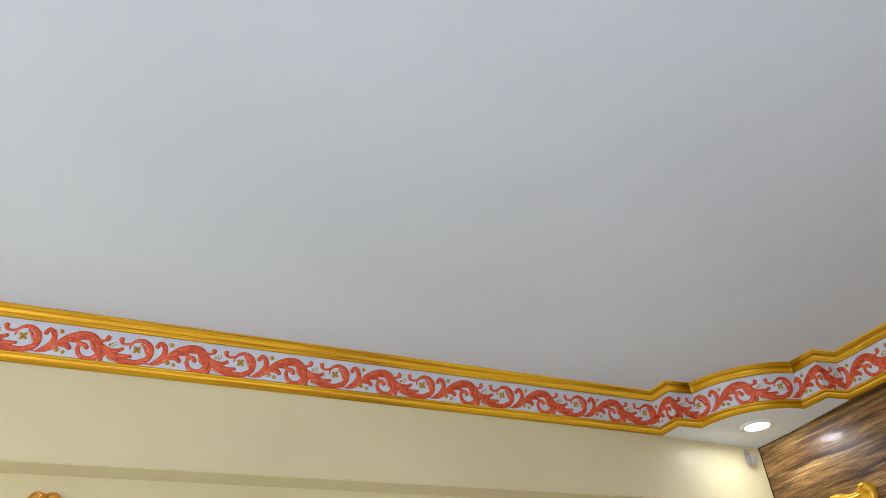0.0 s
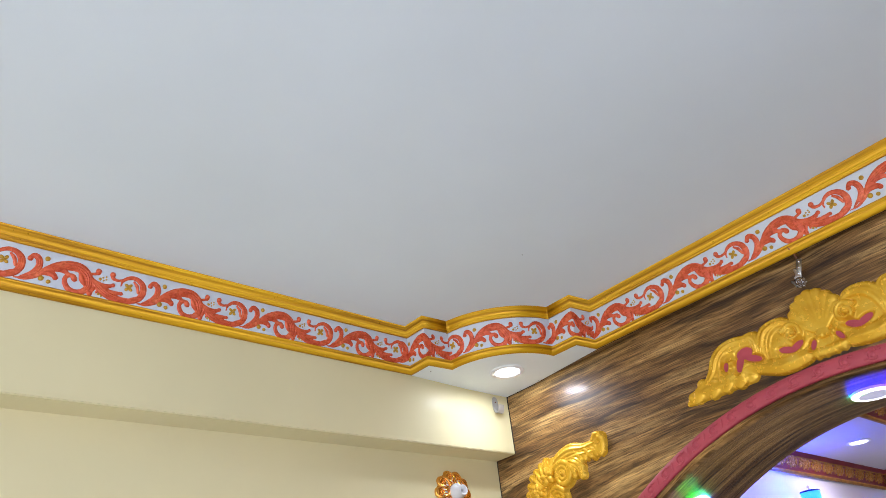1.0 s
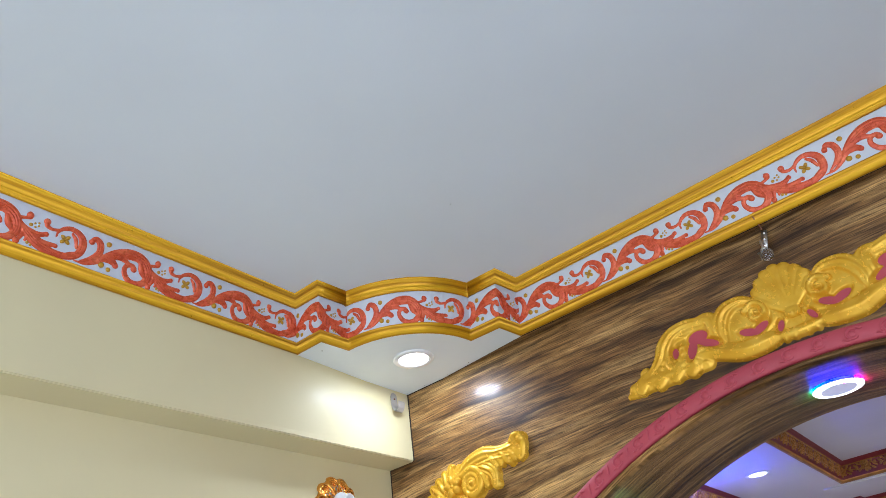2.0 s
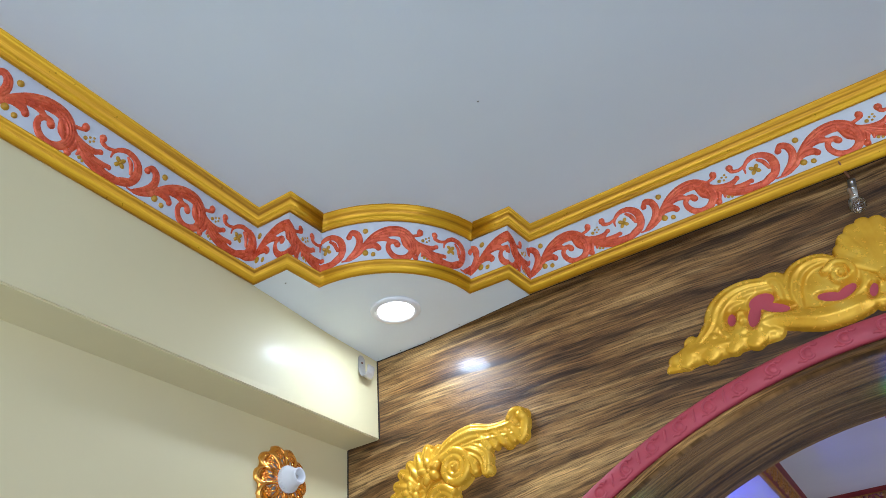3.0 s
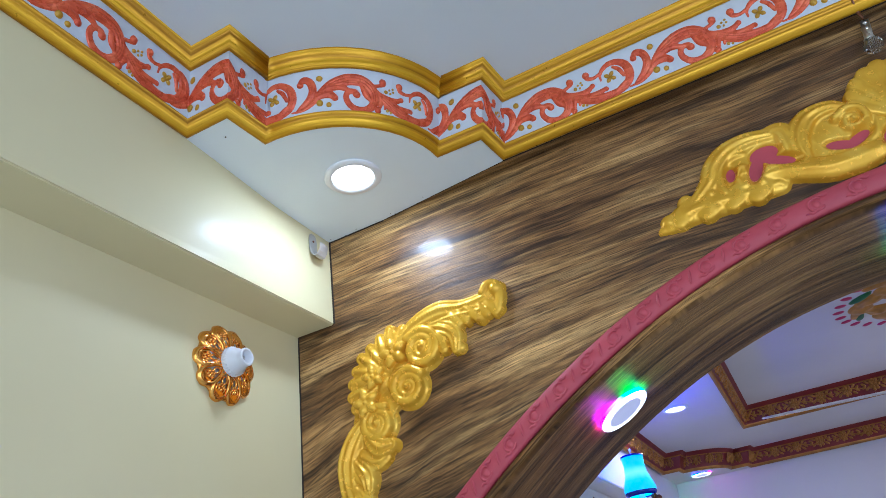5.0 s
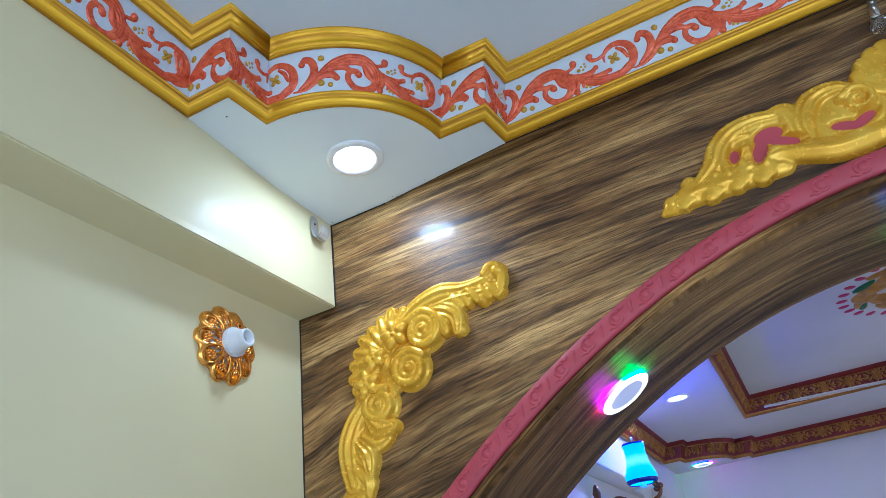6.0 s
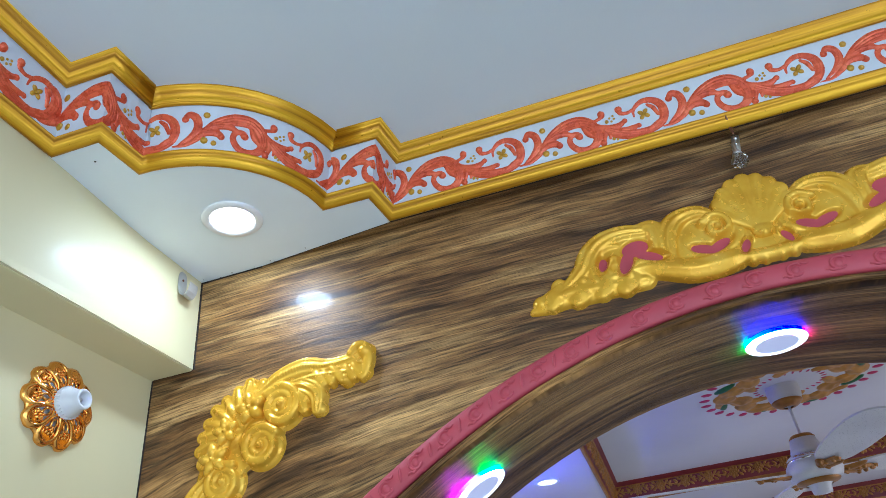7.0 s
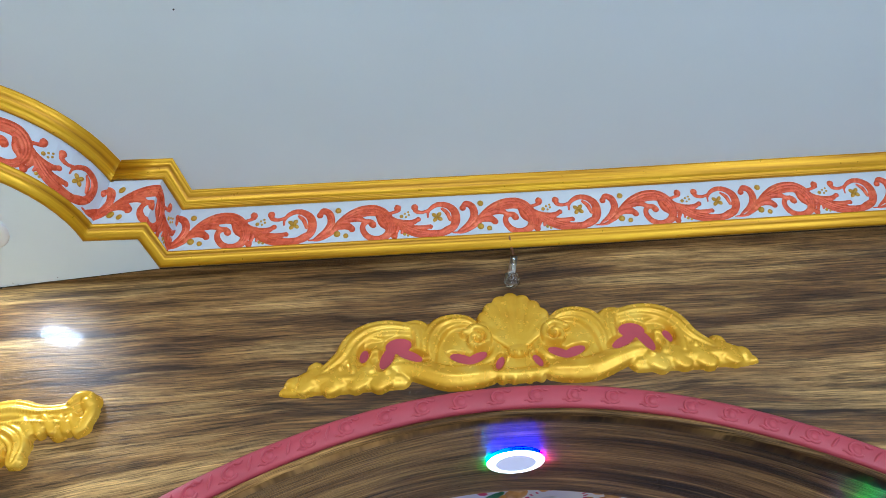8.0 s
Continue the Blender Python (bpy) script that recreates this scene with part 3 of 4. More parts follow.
part("ledge", ledge, M_WOOD, wall, "", False)
part("arch_reveal", reveal_bm, M_WOOD_MATT_SHADED, wall, "matt wood-grain underside of the arch, its shade partly in the colour")


def along_arch(name, out0, out1, profile, mat, parent, label):
    """A moulding that follows the arch; profile (across 0..1, proud)."""
    a, b = arch_line(out0), arch_line(out1)
    bm = bmesh.new()
    uv = bm.loops.layers.uv.new("UVMap")
    run = [0.0]
    for p, q in zip(a, a[1:]):
        run.append(run[-1] + math.dist(p, q))

    def at(i, k):
        t, h = profile[k]
        return (a[i][0] * (1 - t) + b[i][0] * t, -h, a[i][1] * (1 - t) + b[i][1] * t)
    for i in range(len(a) - 1):
        for k in range(len(profile) - 1):
            q = [(i, k), (i + 1, k), (i + 1, k + 1), (i, k + 1)]
            f = bm.faces.new([bm.verts.new(at(*c)) for c in q])
            for loop, (ii, kk) in zip(f.loops, q):
                loop[uv].uv = (run[ii] + 3, profile[kk][0] * 0.02)
    bmesh.ops.remove_doubles(bm, verts=bm.verts, dist=1e-5)
    return part(name, bm, mat, parent, label)


arch_trim = thing("arch_trim", Matrix.Identity(4), "rose-red embossed band edging the arch over a wood-grain bead", "arch trim", "", "structure")
along_arch("bead", -0.003, 0.013, [(0, -0.02), (0.0, 0.002), (0.2, 0.008), (0.5, 0.010), (0.8, 0.008), (1.0, 0.0)], M_WOOD_MATT_SHADED, arch_trim, "rounded wood-grain bead")
band = along_arch("band", 0.013, 0.055, [(0, 0.0), (0.02, 0.009), (0.12, 0.012), (0.5, 0.013), (0.88, 0.012), (0.98, 0.009), (1.0, 0.0)], M_PINK, arch_trim, "rose-red painted plaster band")
# the embossed rings and tildes along the band
bm = bmesh.new()
r = 0.0118
pts = [(r * 1.1 * math.cos(g), r * math.sin(g), 0.0050) for g in [radians(30 + i * 27) for i in range(12)]]
stroke(bm, pts, 0.55, n=3, cross=4)
stroke(bm, [(0.004, 0.0100, 0.004), (0.011, 0.0128, 0.0056), (0.018, 0.0090, 0.0050), (0.025, 0.0112, 0.0034)], 0.6, n=4, cross=4)
stroke(bm, [(-0.004, -0.0100, 0.004), (-0.011, -0.0128, 0.0056), (-0.018, -0.0092, 0.0050), (-0.024, -0.0112, 0.0034)], 0.6, n=4, cross=4)
dome(bm, 0.0, 0.0, 0.0075, 0.0022, n=12)
boss = part("emboss", bm, M_PINK, arch_trim)
slash = part("leaf_emboss", stroke(bmesh.new(), [(-0.007, -0.0125, 0.003), (-0.003, -0.004, 0.0062), (0.002, 0.005, 0.0058), (0.007, 0.0125, 0.003)], 0.55, n=4, cross=4), M_PINK, arch_trim)
slashes = []
mid_line = arch_line(0.034)[2:-2]
dist, nxt, first = 0.0, 0.02, True
for p, q in zip(mid_line, mid_line[1:]):
    seg = math.dist(p, q)
    while nxt <= dist + seg:
        f = (nxt - dist) / seg
        m = Matrix.Translation((p[0] + (q[0] - p[0]) * f, -0.0125, p[1] + (q[1] - p[1]) * f)) @ Matrix.Rotation(-math.atan2(q[1] - p[1], q[0] - p[0]), 4, 'Y')
        if first:
            boss.matrix_basis, first = m, False
        else:
            share("emboss", boss, arch_trim, m)
        if abs(p[0] - AX) > 0.36:
            slashes.append(m @ Matrix.Translation((0.0345, 0, 0)))
        nxt += 0.069
    dist += seg
slash.matrix_basis = slashes[0]
for m in slashes[1:]:
    share("leaf_emboss", slash, arch_trim, m)

# ---- lamps of the front room ----


def make_downlight(m, label, group):
    d = thing("downlight", m, label, "downlight", group)
    part("rim", lathe(bmesh.new(), [(0.062, 0.0), (0.0625, -0.002), (0.060, -0.0045), (0.050, -0.006), (0.0465, -0.005), (0.0455, -0.002), (0.0455, 0.004), (0.03, 0.01)], 40), M_RIM, d, "white rim")
    part("diffuser", lathe(bmesh.new(), [(0.0, -0.0012), (0.0458, -0.0012)], 40), M_LED, d, "glowing white diffuser")
    return d


make_downlight(Matrix.Translation((0.199, -0.187, S)), "round white recessed downlight, lit, in the corner soffit", "downlights")

BLUE, MAGENTA, GREEN = (0.0, 0.0004, 1.0), (1.0, 0.0, 0.8), (0.0, 1.0, 0.03)
EDGE = Mat("ring_edge_colours", (0.5, 0.5, 0.5), 0.4)
edge_xyz = EDGE.node("ShaderNodeSeparateXYZ")
EDGE.link(EDGE.coords((1, 1, 1)), edge_xyz.inputs[0])
edge_angle = EDGE.t.nodes.new("ShaderNodeMath")
edge_angle.operation = 'ARCTAN2'
EDGE.link(edge_xyz.outputs["Y"], edge_angle.inputs[0])
EDGE.link(edge_xyz.outputs["X"], edge_angle.inputs[1])
edge_turn = EDGE.node("ShaderNodeMapRange", From_Min=-math.pi, From_Max=math.pi)
EDGE.link(edge_angle.outputs[0], edge_turn.inputs["Value"])
EDGE.link(EDGE.ramp(edge_turn.outputs["Result"], [(0.0, (0.0, 0.6, 0.35)), (0.09, (0.0, 0.012, 1.0)), (0.22, BLUE), (0.40, (0.002, 0.0, 1.0)), (0.52, MAGENTA), (0.66, (0.8, 0.0, 0.85)), (0.78, (0.015, 0.015, 0.03)), (0.88, GREEN), (1.0, (0.0, 0.6, 0.35))]), EDGE.b.inputs["Emission Color"])
EDGE.b.inputs["Emission Strength"].default_value = 60.0
M_RING = glow("ring_white", (0.88, 0.96, 1.0), 2.5)
# the centre glows faintly along with the ring
M_CORE = glow("ring_core", (0.62, 0.64, 0.85), 0.35)


def make_ring_light(m, label, r=0.059):
    """A round panel lamp with a white lit ring and coloured light at its edge; it faces -z."""
    d = thing("ring_light", m, label, "ring light", "arch lights")
    part("ring", lathe(bmesh.new(), [(r * 0.68, -0.008), (r * 0.73, -0.009), (r * 0.86, -0.010), (r * 0.97, -0.0075), (r, -0.0050), (r * 0.985, -0.0042)], 48), M_RING, d, "glowing white ring")
    part("core", lathe(bmesh.new(), [(0, -0.0085), (r * 0.64, -0.0085), (r * 0.69, -0.009)], 40), M_CORE, d, "faintly glowing lavender-grey centre")
    part("edge", lathe(bmesh.new(), [(r * 0.985, -0.0042), (r * 0.975, 0.001), (r * 0.97, 0.004)], 60), EDGE.m, d, "glowing edge of blue, magenta and green")
    return d


for d, spin in ((-0.615, 180), (0.02, 0), (0.66, 100)):
    slope = math.atan2(-2 * d / AK, 1.0)
    make_ring_light(Matrix.Translation((AX + d, 0.2, AZ - d * d / AK)) @ Matrix.Rotation(-slope, 4, 'Y') @ Matrix.Translation((0, 0, -0.0035)) @ pose(0, 0, 0, 0, 0, spin), "round lit lamp with colour-changing edge under the arch")

# ---- gold plaster ornaments on the wood-grain wall ----


def cm(pts):
    return [tuple(v / 100 for v in p) for p in pts]


def crest():
    """The long crest over the arch; built about its middle, mirrored."""
    c = thing("crest_ornament", Matrix.Translation((1.198, 0, S)), "gold plaster crest with a shell and scrolls over the arch", "wall ornament", "ornaments")
    lines = [
        ([(-44.2, -28.4, 1.0), (-40, -27.0, 4.4), (-35.5, -26.2, 6.0), (-30.5, -23.6, 9.5), (-25, -22.0, 12.0), (-19, -21.9, 10.4), (-13, -22.2, 13.4), (-8, -22.4, 13.0), (-3, -24.0, 10.0), (0, -24.2, 10.0)], 0.02, 0, 0.0, 0.7),
        ([(-44.2, -28.6, 1.2), (-40.7, -27.4, 4.4), (-36.9, -26.8, 5.0), (-32.4, -27.0, 5.0), (-27.9, -27.2, 4.4), (-22.4, -27.4, 4.0)], 0.30, 2, 0.1, 0.2),
        ([(-36.9, -25.4, 2.6), (-33.4, -22.8, 4.0), (-31.2, -19.4, 4.6), (-28.4, -17.2, 4.2), (-24.5, -16.4, 3.6), (-20.4, -17.0, 3.0)], 0.34, 3, 0.12, 0.5),
        ([(-31.2, -25.6, 2.6), (-31.4, -22.8, 2.6), (-30.2, -20.0, 2.4), (-28.0, -18.7, 2.0), (-25.8, -19.0, 1.4)], 0.42, 1, 0.1, 0.6),
        ([(-21.2, -16.2, 2.0), (-18.4, -17.2, 3.8), (-17.8, -20.4, 4.0), (-18.4, -23.4, 2.4)], 0.34, 3, 0.14, 0.6),
        ([(-31.5, -26.6, 2.4), (-27.1, -25.6, 3.2), (-22.1, -25.2, 3.6), (-18.0, -26.4, 4.4), (-13.2, -28.0, 4.8), (-7.4, -27.9, 4.4), (-4.3, -27.2, 3.0)], 0.34, 2, 0.07, 0.6),
        ([(-16.8, -26.0, 2.4), (-16.6, -21.0, 4.4), (-14.8, -17.6, 4.6), (-12.1, -16.2, 3.8), (-9.4, -16.2, 3.0), (-7.8, -17.0, 2.0)], 0.34, 3, 0.14, 0.6),
        ([(-9.4, -17.6, 1.8), (-5.9, -18.0, 2.6), (-4.2, -20.9, 3.2), (-5.0, -24.4, 3.4), (-8.6, -26.2, 2.8), (-12.6, -25.2, 2.4), (-14.2, -22.3, 2.2), (-13.6, -19.4, 2.0), (-11.5, -18.0, 1.6)], 0.26, 3, 0.14, 0.5),
        ([(-7.4 + (2.75 - 0.235 * i) * math.cos(2.6 - 0.98 * i), -20.7 + (2.75 - 0.235 * i) * math.sin(2.6 - 0.98 * i), 1.75 - 0.08 * i) for i in range(10)], 0.62, 0, 0.0, 1.5),
        ([(-6.1, -26.9, 2.0), (-4.0, -28.0, 2.6), (0.0, -28.4, 2.8)], 0.5, 1, 0.0, 0.4),
        ([(-24.2, -26.4, 1.4), (-23.2, -24.2, 2.2), (-20.0, -24.4, 1.8)], 0.5, 1, 0.0, 0.8),
        ([(-39.2, -26.0, 1.4), (-38.6, -24.0, 2.2), (-36.6, -24.2, 1.4)], 0.5, 1, 0.0, 0.2),
        ([(-28.2, -24.8, 1.2), (-28.6, -23.0, 1.6), (-27.0, -21.8, 1.6), (-25.9, -22.8, 1.2)], 0.6, 1, 0.0, 0.9),
    ]
    for a, w in ((-39.6, 3.6), (-34.6, 4.4), (-30.0, 3.8), (-25.6, 4.2)):
        lines.append(([(a + 1.6, -24.9, 1.2), (a + 0.4, -26.8, w), (a - 0.6, -28.3, w * 0.8)], 0.12, 1, 0.1, 1.3))
    beads = [(-38.2, -23.9, 1.3, 1.3), (-42.2, -27.2, 1.8, 1.5), (-5.6, -28.9, 0.8, 1.5), (-3.6, -29.1, 0.8, 1.5), (-1.4, -29.2, 0.8, 1.6), (-2.7, -24.6, 1.0, 2.0), (-24.9, -26.2, 1.6, 2.2), (-33.6, -24.9, 1.5, 1.9), (-7.4, -20.7, 0.8, 2.7)]
    gaps = [(-22.6, -20.4, 2.3, 1.5, 0.1), (-24.8, -22.8, 2.2, 1.0, 1.1), (-20.6, -22.6, 2.3, 0.8, -0.45), (-29.2, -22.2, 0.65, 1.1, -0.3), (-10.7, -24.1, 2.0, 0.8, -0.35), (-7.9, -24.1, 1.9, 0.8, 0.42), (-3.6, -25.5, 0.55, 1.1, -0.5)]

    def metres(q):
        return [([tuple(v / 100 for v in p) for p in pts], tall, flutes, depth, base / 100) for pts, tall, flutes, depth, base in q]
    for sgn in (1, -1):
        def side(a, b, h, sgn=sgn):
            return (a * sgn, -h, b)
        part("scrollwork", relief(metres(lines), [tuple(v / 100 for v in q) for q in beads], 0.0022, side, [(*[v / 100 for v in g[:4]], g[4]) for g in gaps], lambda a: a < 0.001), M_ORN, c)
    ribs = [([(-0.6, -23.6, 3.0), (0.6, -23.6, 3.0)], 0.3, 0, 0.0, 1.0)]
    for i in range(9):
        g = radians(-54 + 13.5 * i)
        rad = 12.0 - 2.6 * (abs(i - 4) / 4) ** 1.5
        ta, tb = rad * math.sin(g) * 0.86, -23.4 + rad * math.cos(g)
        ribs.append(([(0.1 * (i - 4), -23.6, 1.0), (ta * 0.5, -23.4 + (tb + 23.4) * 0.5, 2.4), (ta * 0.94, -23.4 + (tb + 23.4) * 0.94, 3.4)], 0.24, 0, 0.0, 1.2))
    part("shell", relief(metres(ribs), [(-0.006, -0.242, 0.008, 0.023), (0.008, -0.243, 0.008, 0.022)], 0.002), M_ORN, c, "gold fluted shell")
    # the rose-red ground that shows in the pierced gaps
    for sgn in (1, -1):
        for q in (((-27.5, -18.5), (-18.4, -18), (-17.5, -24), (-23, -25), (-27.5, -25.5)), ((-30.2, -20.5), (-28, -20.5), (-28, -23.8), (-30.2, -23.8)), ((-13.4, -22.6), (-5.6, -22), (-5.6, -25.4), (-12.9, -25.4)), ((-4.8, -24), (-2.6, -24), (-2.6, -27), (-4.8, -27))):
            bm = bmesh.new()
            bm.faces.new([bm.verts.new((sgn * a / 100, -0.003, b / 100)) for a, b in q])
            part("ground", bm, M_PINK, c, "rose-red painted recess", False)
    return c


crest()


def spray():
    """The curved spray of leaves and coils beside the arch."""
    c = thing("spray_ornament", Matrix.Translation((0, 0, S)), "gold plaster spray of acanthus leaves and coiled roses", "wall ornament", "ornaments")
    lines = [
        ([(39.0, -30.0, 2.4), (34, -30.4, 4.0), (28.5, -31.2, 6.4), (22.4, -34.4, 10.0), (15.5, -38.0, 14.0), (11.0, -43.2, 11.0), (7.8, -49.6, 8.4), (4.8, -56.4, 6.2), (3.4, -62.0, 5.0), (3.0, -65.6, 3.6)], 0.02, 0, 0.0, 1.1),
        ([(17.0, -32.4, 2.2), (21.6, -29.9, 4.0), (27.4, -28.8, 4.8), (32.6, -29.6, 3.6), (37.4, -29.4, 3.2), (40.4, -28.2, 2.6)], 0.36, 3, 0.09, 0.8),
        ([(20.4, -33.2, 2.0), (25.0, -31.6, 3.2), (30.0, -31.4, 4.0), (35.0, -31.8, 3.6), (40.0, -32.0, 2.8)], 0.34, 3, 0.15, 0.8),
        ([(23.4, -31.8, 2.2), (27.6, -32.8, 4.0), (30.4, -35.2, 4.0), (30.2, -38.4, 2.2)], 0.34, 3, 0.16, 1.0),
        ([(24.0, -33.2, 1.6), (26.6, -34.6, 3.0), (27.6, -37.6, 2.4)], 0.36, 2, 0.15, 1.4),
        ([(8.0, -51.4, 3.4), (10.4, -53.8, 5.0), (13.0, -53.8, 3.0)], 0.34, 3, 0.16, 1.0),
        ([(6.0, -54.6, 3.0), (9.0, -56.4, 3.6), (11.6, -56.0, 2.2)], 0.34, 2, 0.16, 1.0),
        ([(8.3, -46.6, 3.0), (4.6, -50.4, 4.8), (2.4, -54.8, 5.4), (2.2, -59.0, 5.0), (3.0, -63.6, 4.4)], 0.30, 3, 0.14, 1.0),
        ([(4.4, -55.4, 3.0), (6.9, -58.6, 4.2), (7.0, -61.4, 2.8)], 0.36, 3, 0.16, 1.0),
        ([(4.4, -60.6, 2.6), (6.3, -63.2, 3.4), (6.0, -65.8, 2.2)], 0.36, 2, 0.14, 0.8),
        ([(0.8, -66.4, 3.0), (3.4, -66.4, 3.4), (5.6, -65.0, 2.6)], 0.36, 1, 0.0, 0.6),
    ]
    rnd = random.Random(9)
    for k in range(6):
        a = 28.8 + k * 2.1 + rnd.uniform(-0.4, 0.4)
        w = rnd.uniform(1.3, 2.4)
        lines.append(([(a - 1.8, -29.4 + rnd.uniform(-0.4, 0.4), 0.8), (a - 0.2, -31.4, w), (a + 1.0, -33.4 + rnd.uniform(-0.5, 0.4), w * 0.9)], 0.34, 1, 0.0, 1.2 + rnd.uniform(0, 0.5)))
    for k in range(1, 5):
        b = -51.6 - k * 2.8 + rnd.uniform(-0.4, 0.4)
        w = rnd.uniform(1.2, 2.2)
        lines.append(([(1.0 + 0.1 * k, b + 1.4, 0.9), (3.4, b - 0.4, w), (5.6, b - 2.6 + rnd.uniform(-0.4, 0.4), w * 0.7)], 0.36, 1, 0.0, 1.5 + rnd.uniform(0, 0.4)))
    lines.append(([(40.4, -27.6, 2.6), (41.6, -29.6, 2.4), (40.8, -32.8, 2.0)], 0.4, 1, 0.0, 0.9))
    lines.append(([(38.0, -28.2, 1.6), (39.4, -26.9, 1.8), (41.2, -27.2, 1.6), (41.2, -28.6, 1.2), (40.2, -28.6, 0.9)], 0.5, 1, 0.0, 1.6))
    # crown of pointed leaves
    for a, b in ((18.4, -29.6), (15.2, -28.8), (12.4, -30.0), (9.6, -31.6), (7.0, -33.2), (5.4, -36.0), (4.2, -38.8), (3.8, -41.8), (4.6, -44.6)):
        lines.append(([(14.5 + (a - 14.5) * 0.2, -39.4 + (b + 39.4) * 0.2, 2.0), (14.5 + (a - 14.5) * 0.62, -39.4 + (b + 39.4) * 0.62, 4.4), (14.5 + (a - 14.5) * 0.94, -39.4 + (b + 39.4) * 0.94, 2.7)], 0.24, 2, 0.2, 1.2))
    # petals of the open rose in the middle
    for i in range(7):
        g = i * math.tau / 7 + 0.3
        lines.append(([(14.6, -39.4, 1.0), (14.6 + 2.2 * math.cos(g), -39.4 + 2.2 * math.sin(g), 2.4), (14.6 + 3.6 * math.cos(g), -39.4 + 3.6 * math.sin(g), 1.6)], 0.3, 2, 0.15, 1.6))
    beads = [(40.9, -28.2, 2.0, 2.4), (1.8, -66.0, 2.6, 2.0), (40.7, -32.6, 1.5, 1.5), (36.8, -33.2, 1.7, 1.6), (31.0, -38.2, 1.4, 1.6), (13.4, -54.0, 1.4, 1.8), (7.4, -60.6, 1.4, 1.8)]
    lines = [([tuple(v / 100 for v in p) for p in pts], tall, flutes, depth * 1.2, base / 100) for pts, tall, flutes, depth, base in lines]
    part("leaves", relief(lines, [tuple(v / 100 for v in q) for q in beads], 0.0020, soften=0), M_ORN, c)

    def coil(a, b, r, start, sense):
        pts = []
        for i in range(19):
            f = i / 18
            g = start + sense * f * 2.3 * math.tau
            q = r * (0.82 - 0.66 * f)
            pts.append(((a + q * math.cos(g)) / 100, (b + q * math.sin(g)) / 100, r * (0.44 - 0.24 * f) / 100))
        return relief([(pts, 0.42, 0, 0.0, 0.018)], [(a / 100, b / 100, r * 0.97 / 100, 0.021), (a / 100, b / 100, r * 0.2 / 100, 0.032)], 0.0018)
    for a, b, r, start, sense in ((22.6, -35.8, 5.2, 2.4, -1), (18.4, -43.2, 4.8, 0.6, 1), (10.4, -48.9, 4.6, 1.0, 1)):
        part("coil", coil(a, b, r, start, sense), M_ORN, c, "coiled gold rose")
    for a, b, r in ((16.1, -35.2, 2.9), (10.8, -39.0, 2.5), (8.5, -44.2, 2.8)):
        petals = []
        for k in range(5):
            g = 0.5 + k * math.tau / 5
            petals.append(([((a + r * 0.15 * math.cos(g)) / 100, (b + r * 0.15 * math.sin(g)) / 100, r * 0.004), ((a + r * 0.55 * math.cos(g)) / 100, (b + r * 0.55 * math.sin(g)) / 100, r * 0.0085), ((a + r * 0.92 * math.cos(g)) / 100, (b + r * 0.92 * math.sin(g)) / 100, r * 0.006)], 0.3, 1, 0.2, 0.026))
        part("blossom", relief(petals, [(a / 100, b / 100, r * 0.9 / 100, 0.029), (a / 100, b / 100, r * 0.28 / 100, 0.037)], 0.0016), M_ORN, c, "gold five-petal blossom")
    return c


spray()

# ---- lamp holder on a copper rosette ----


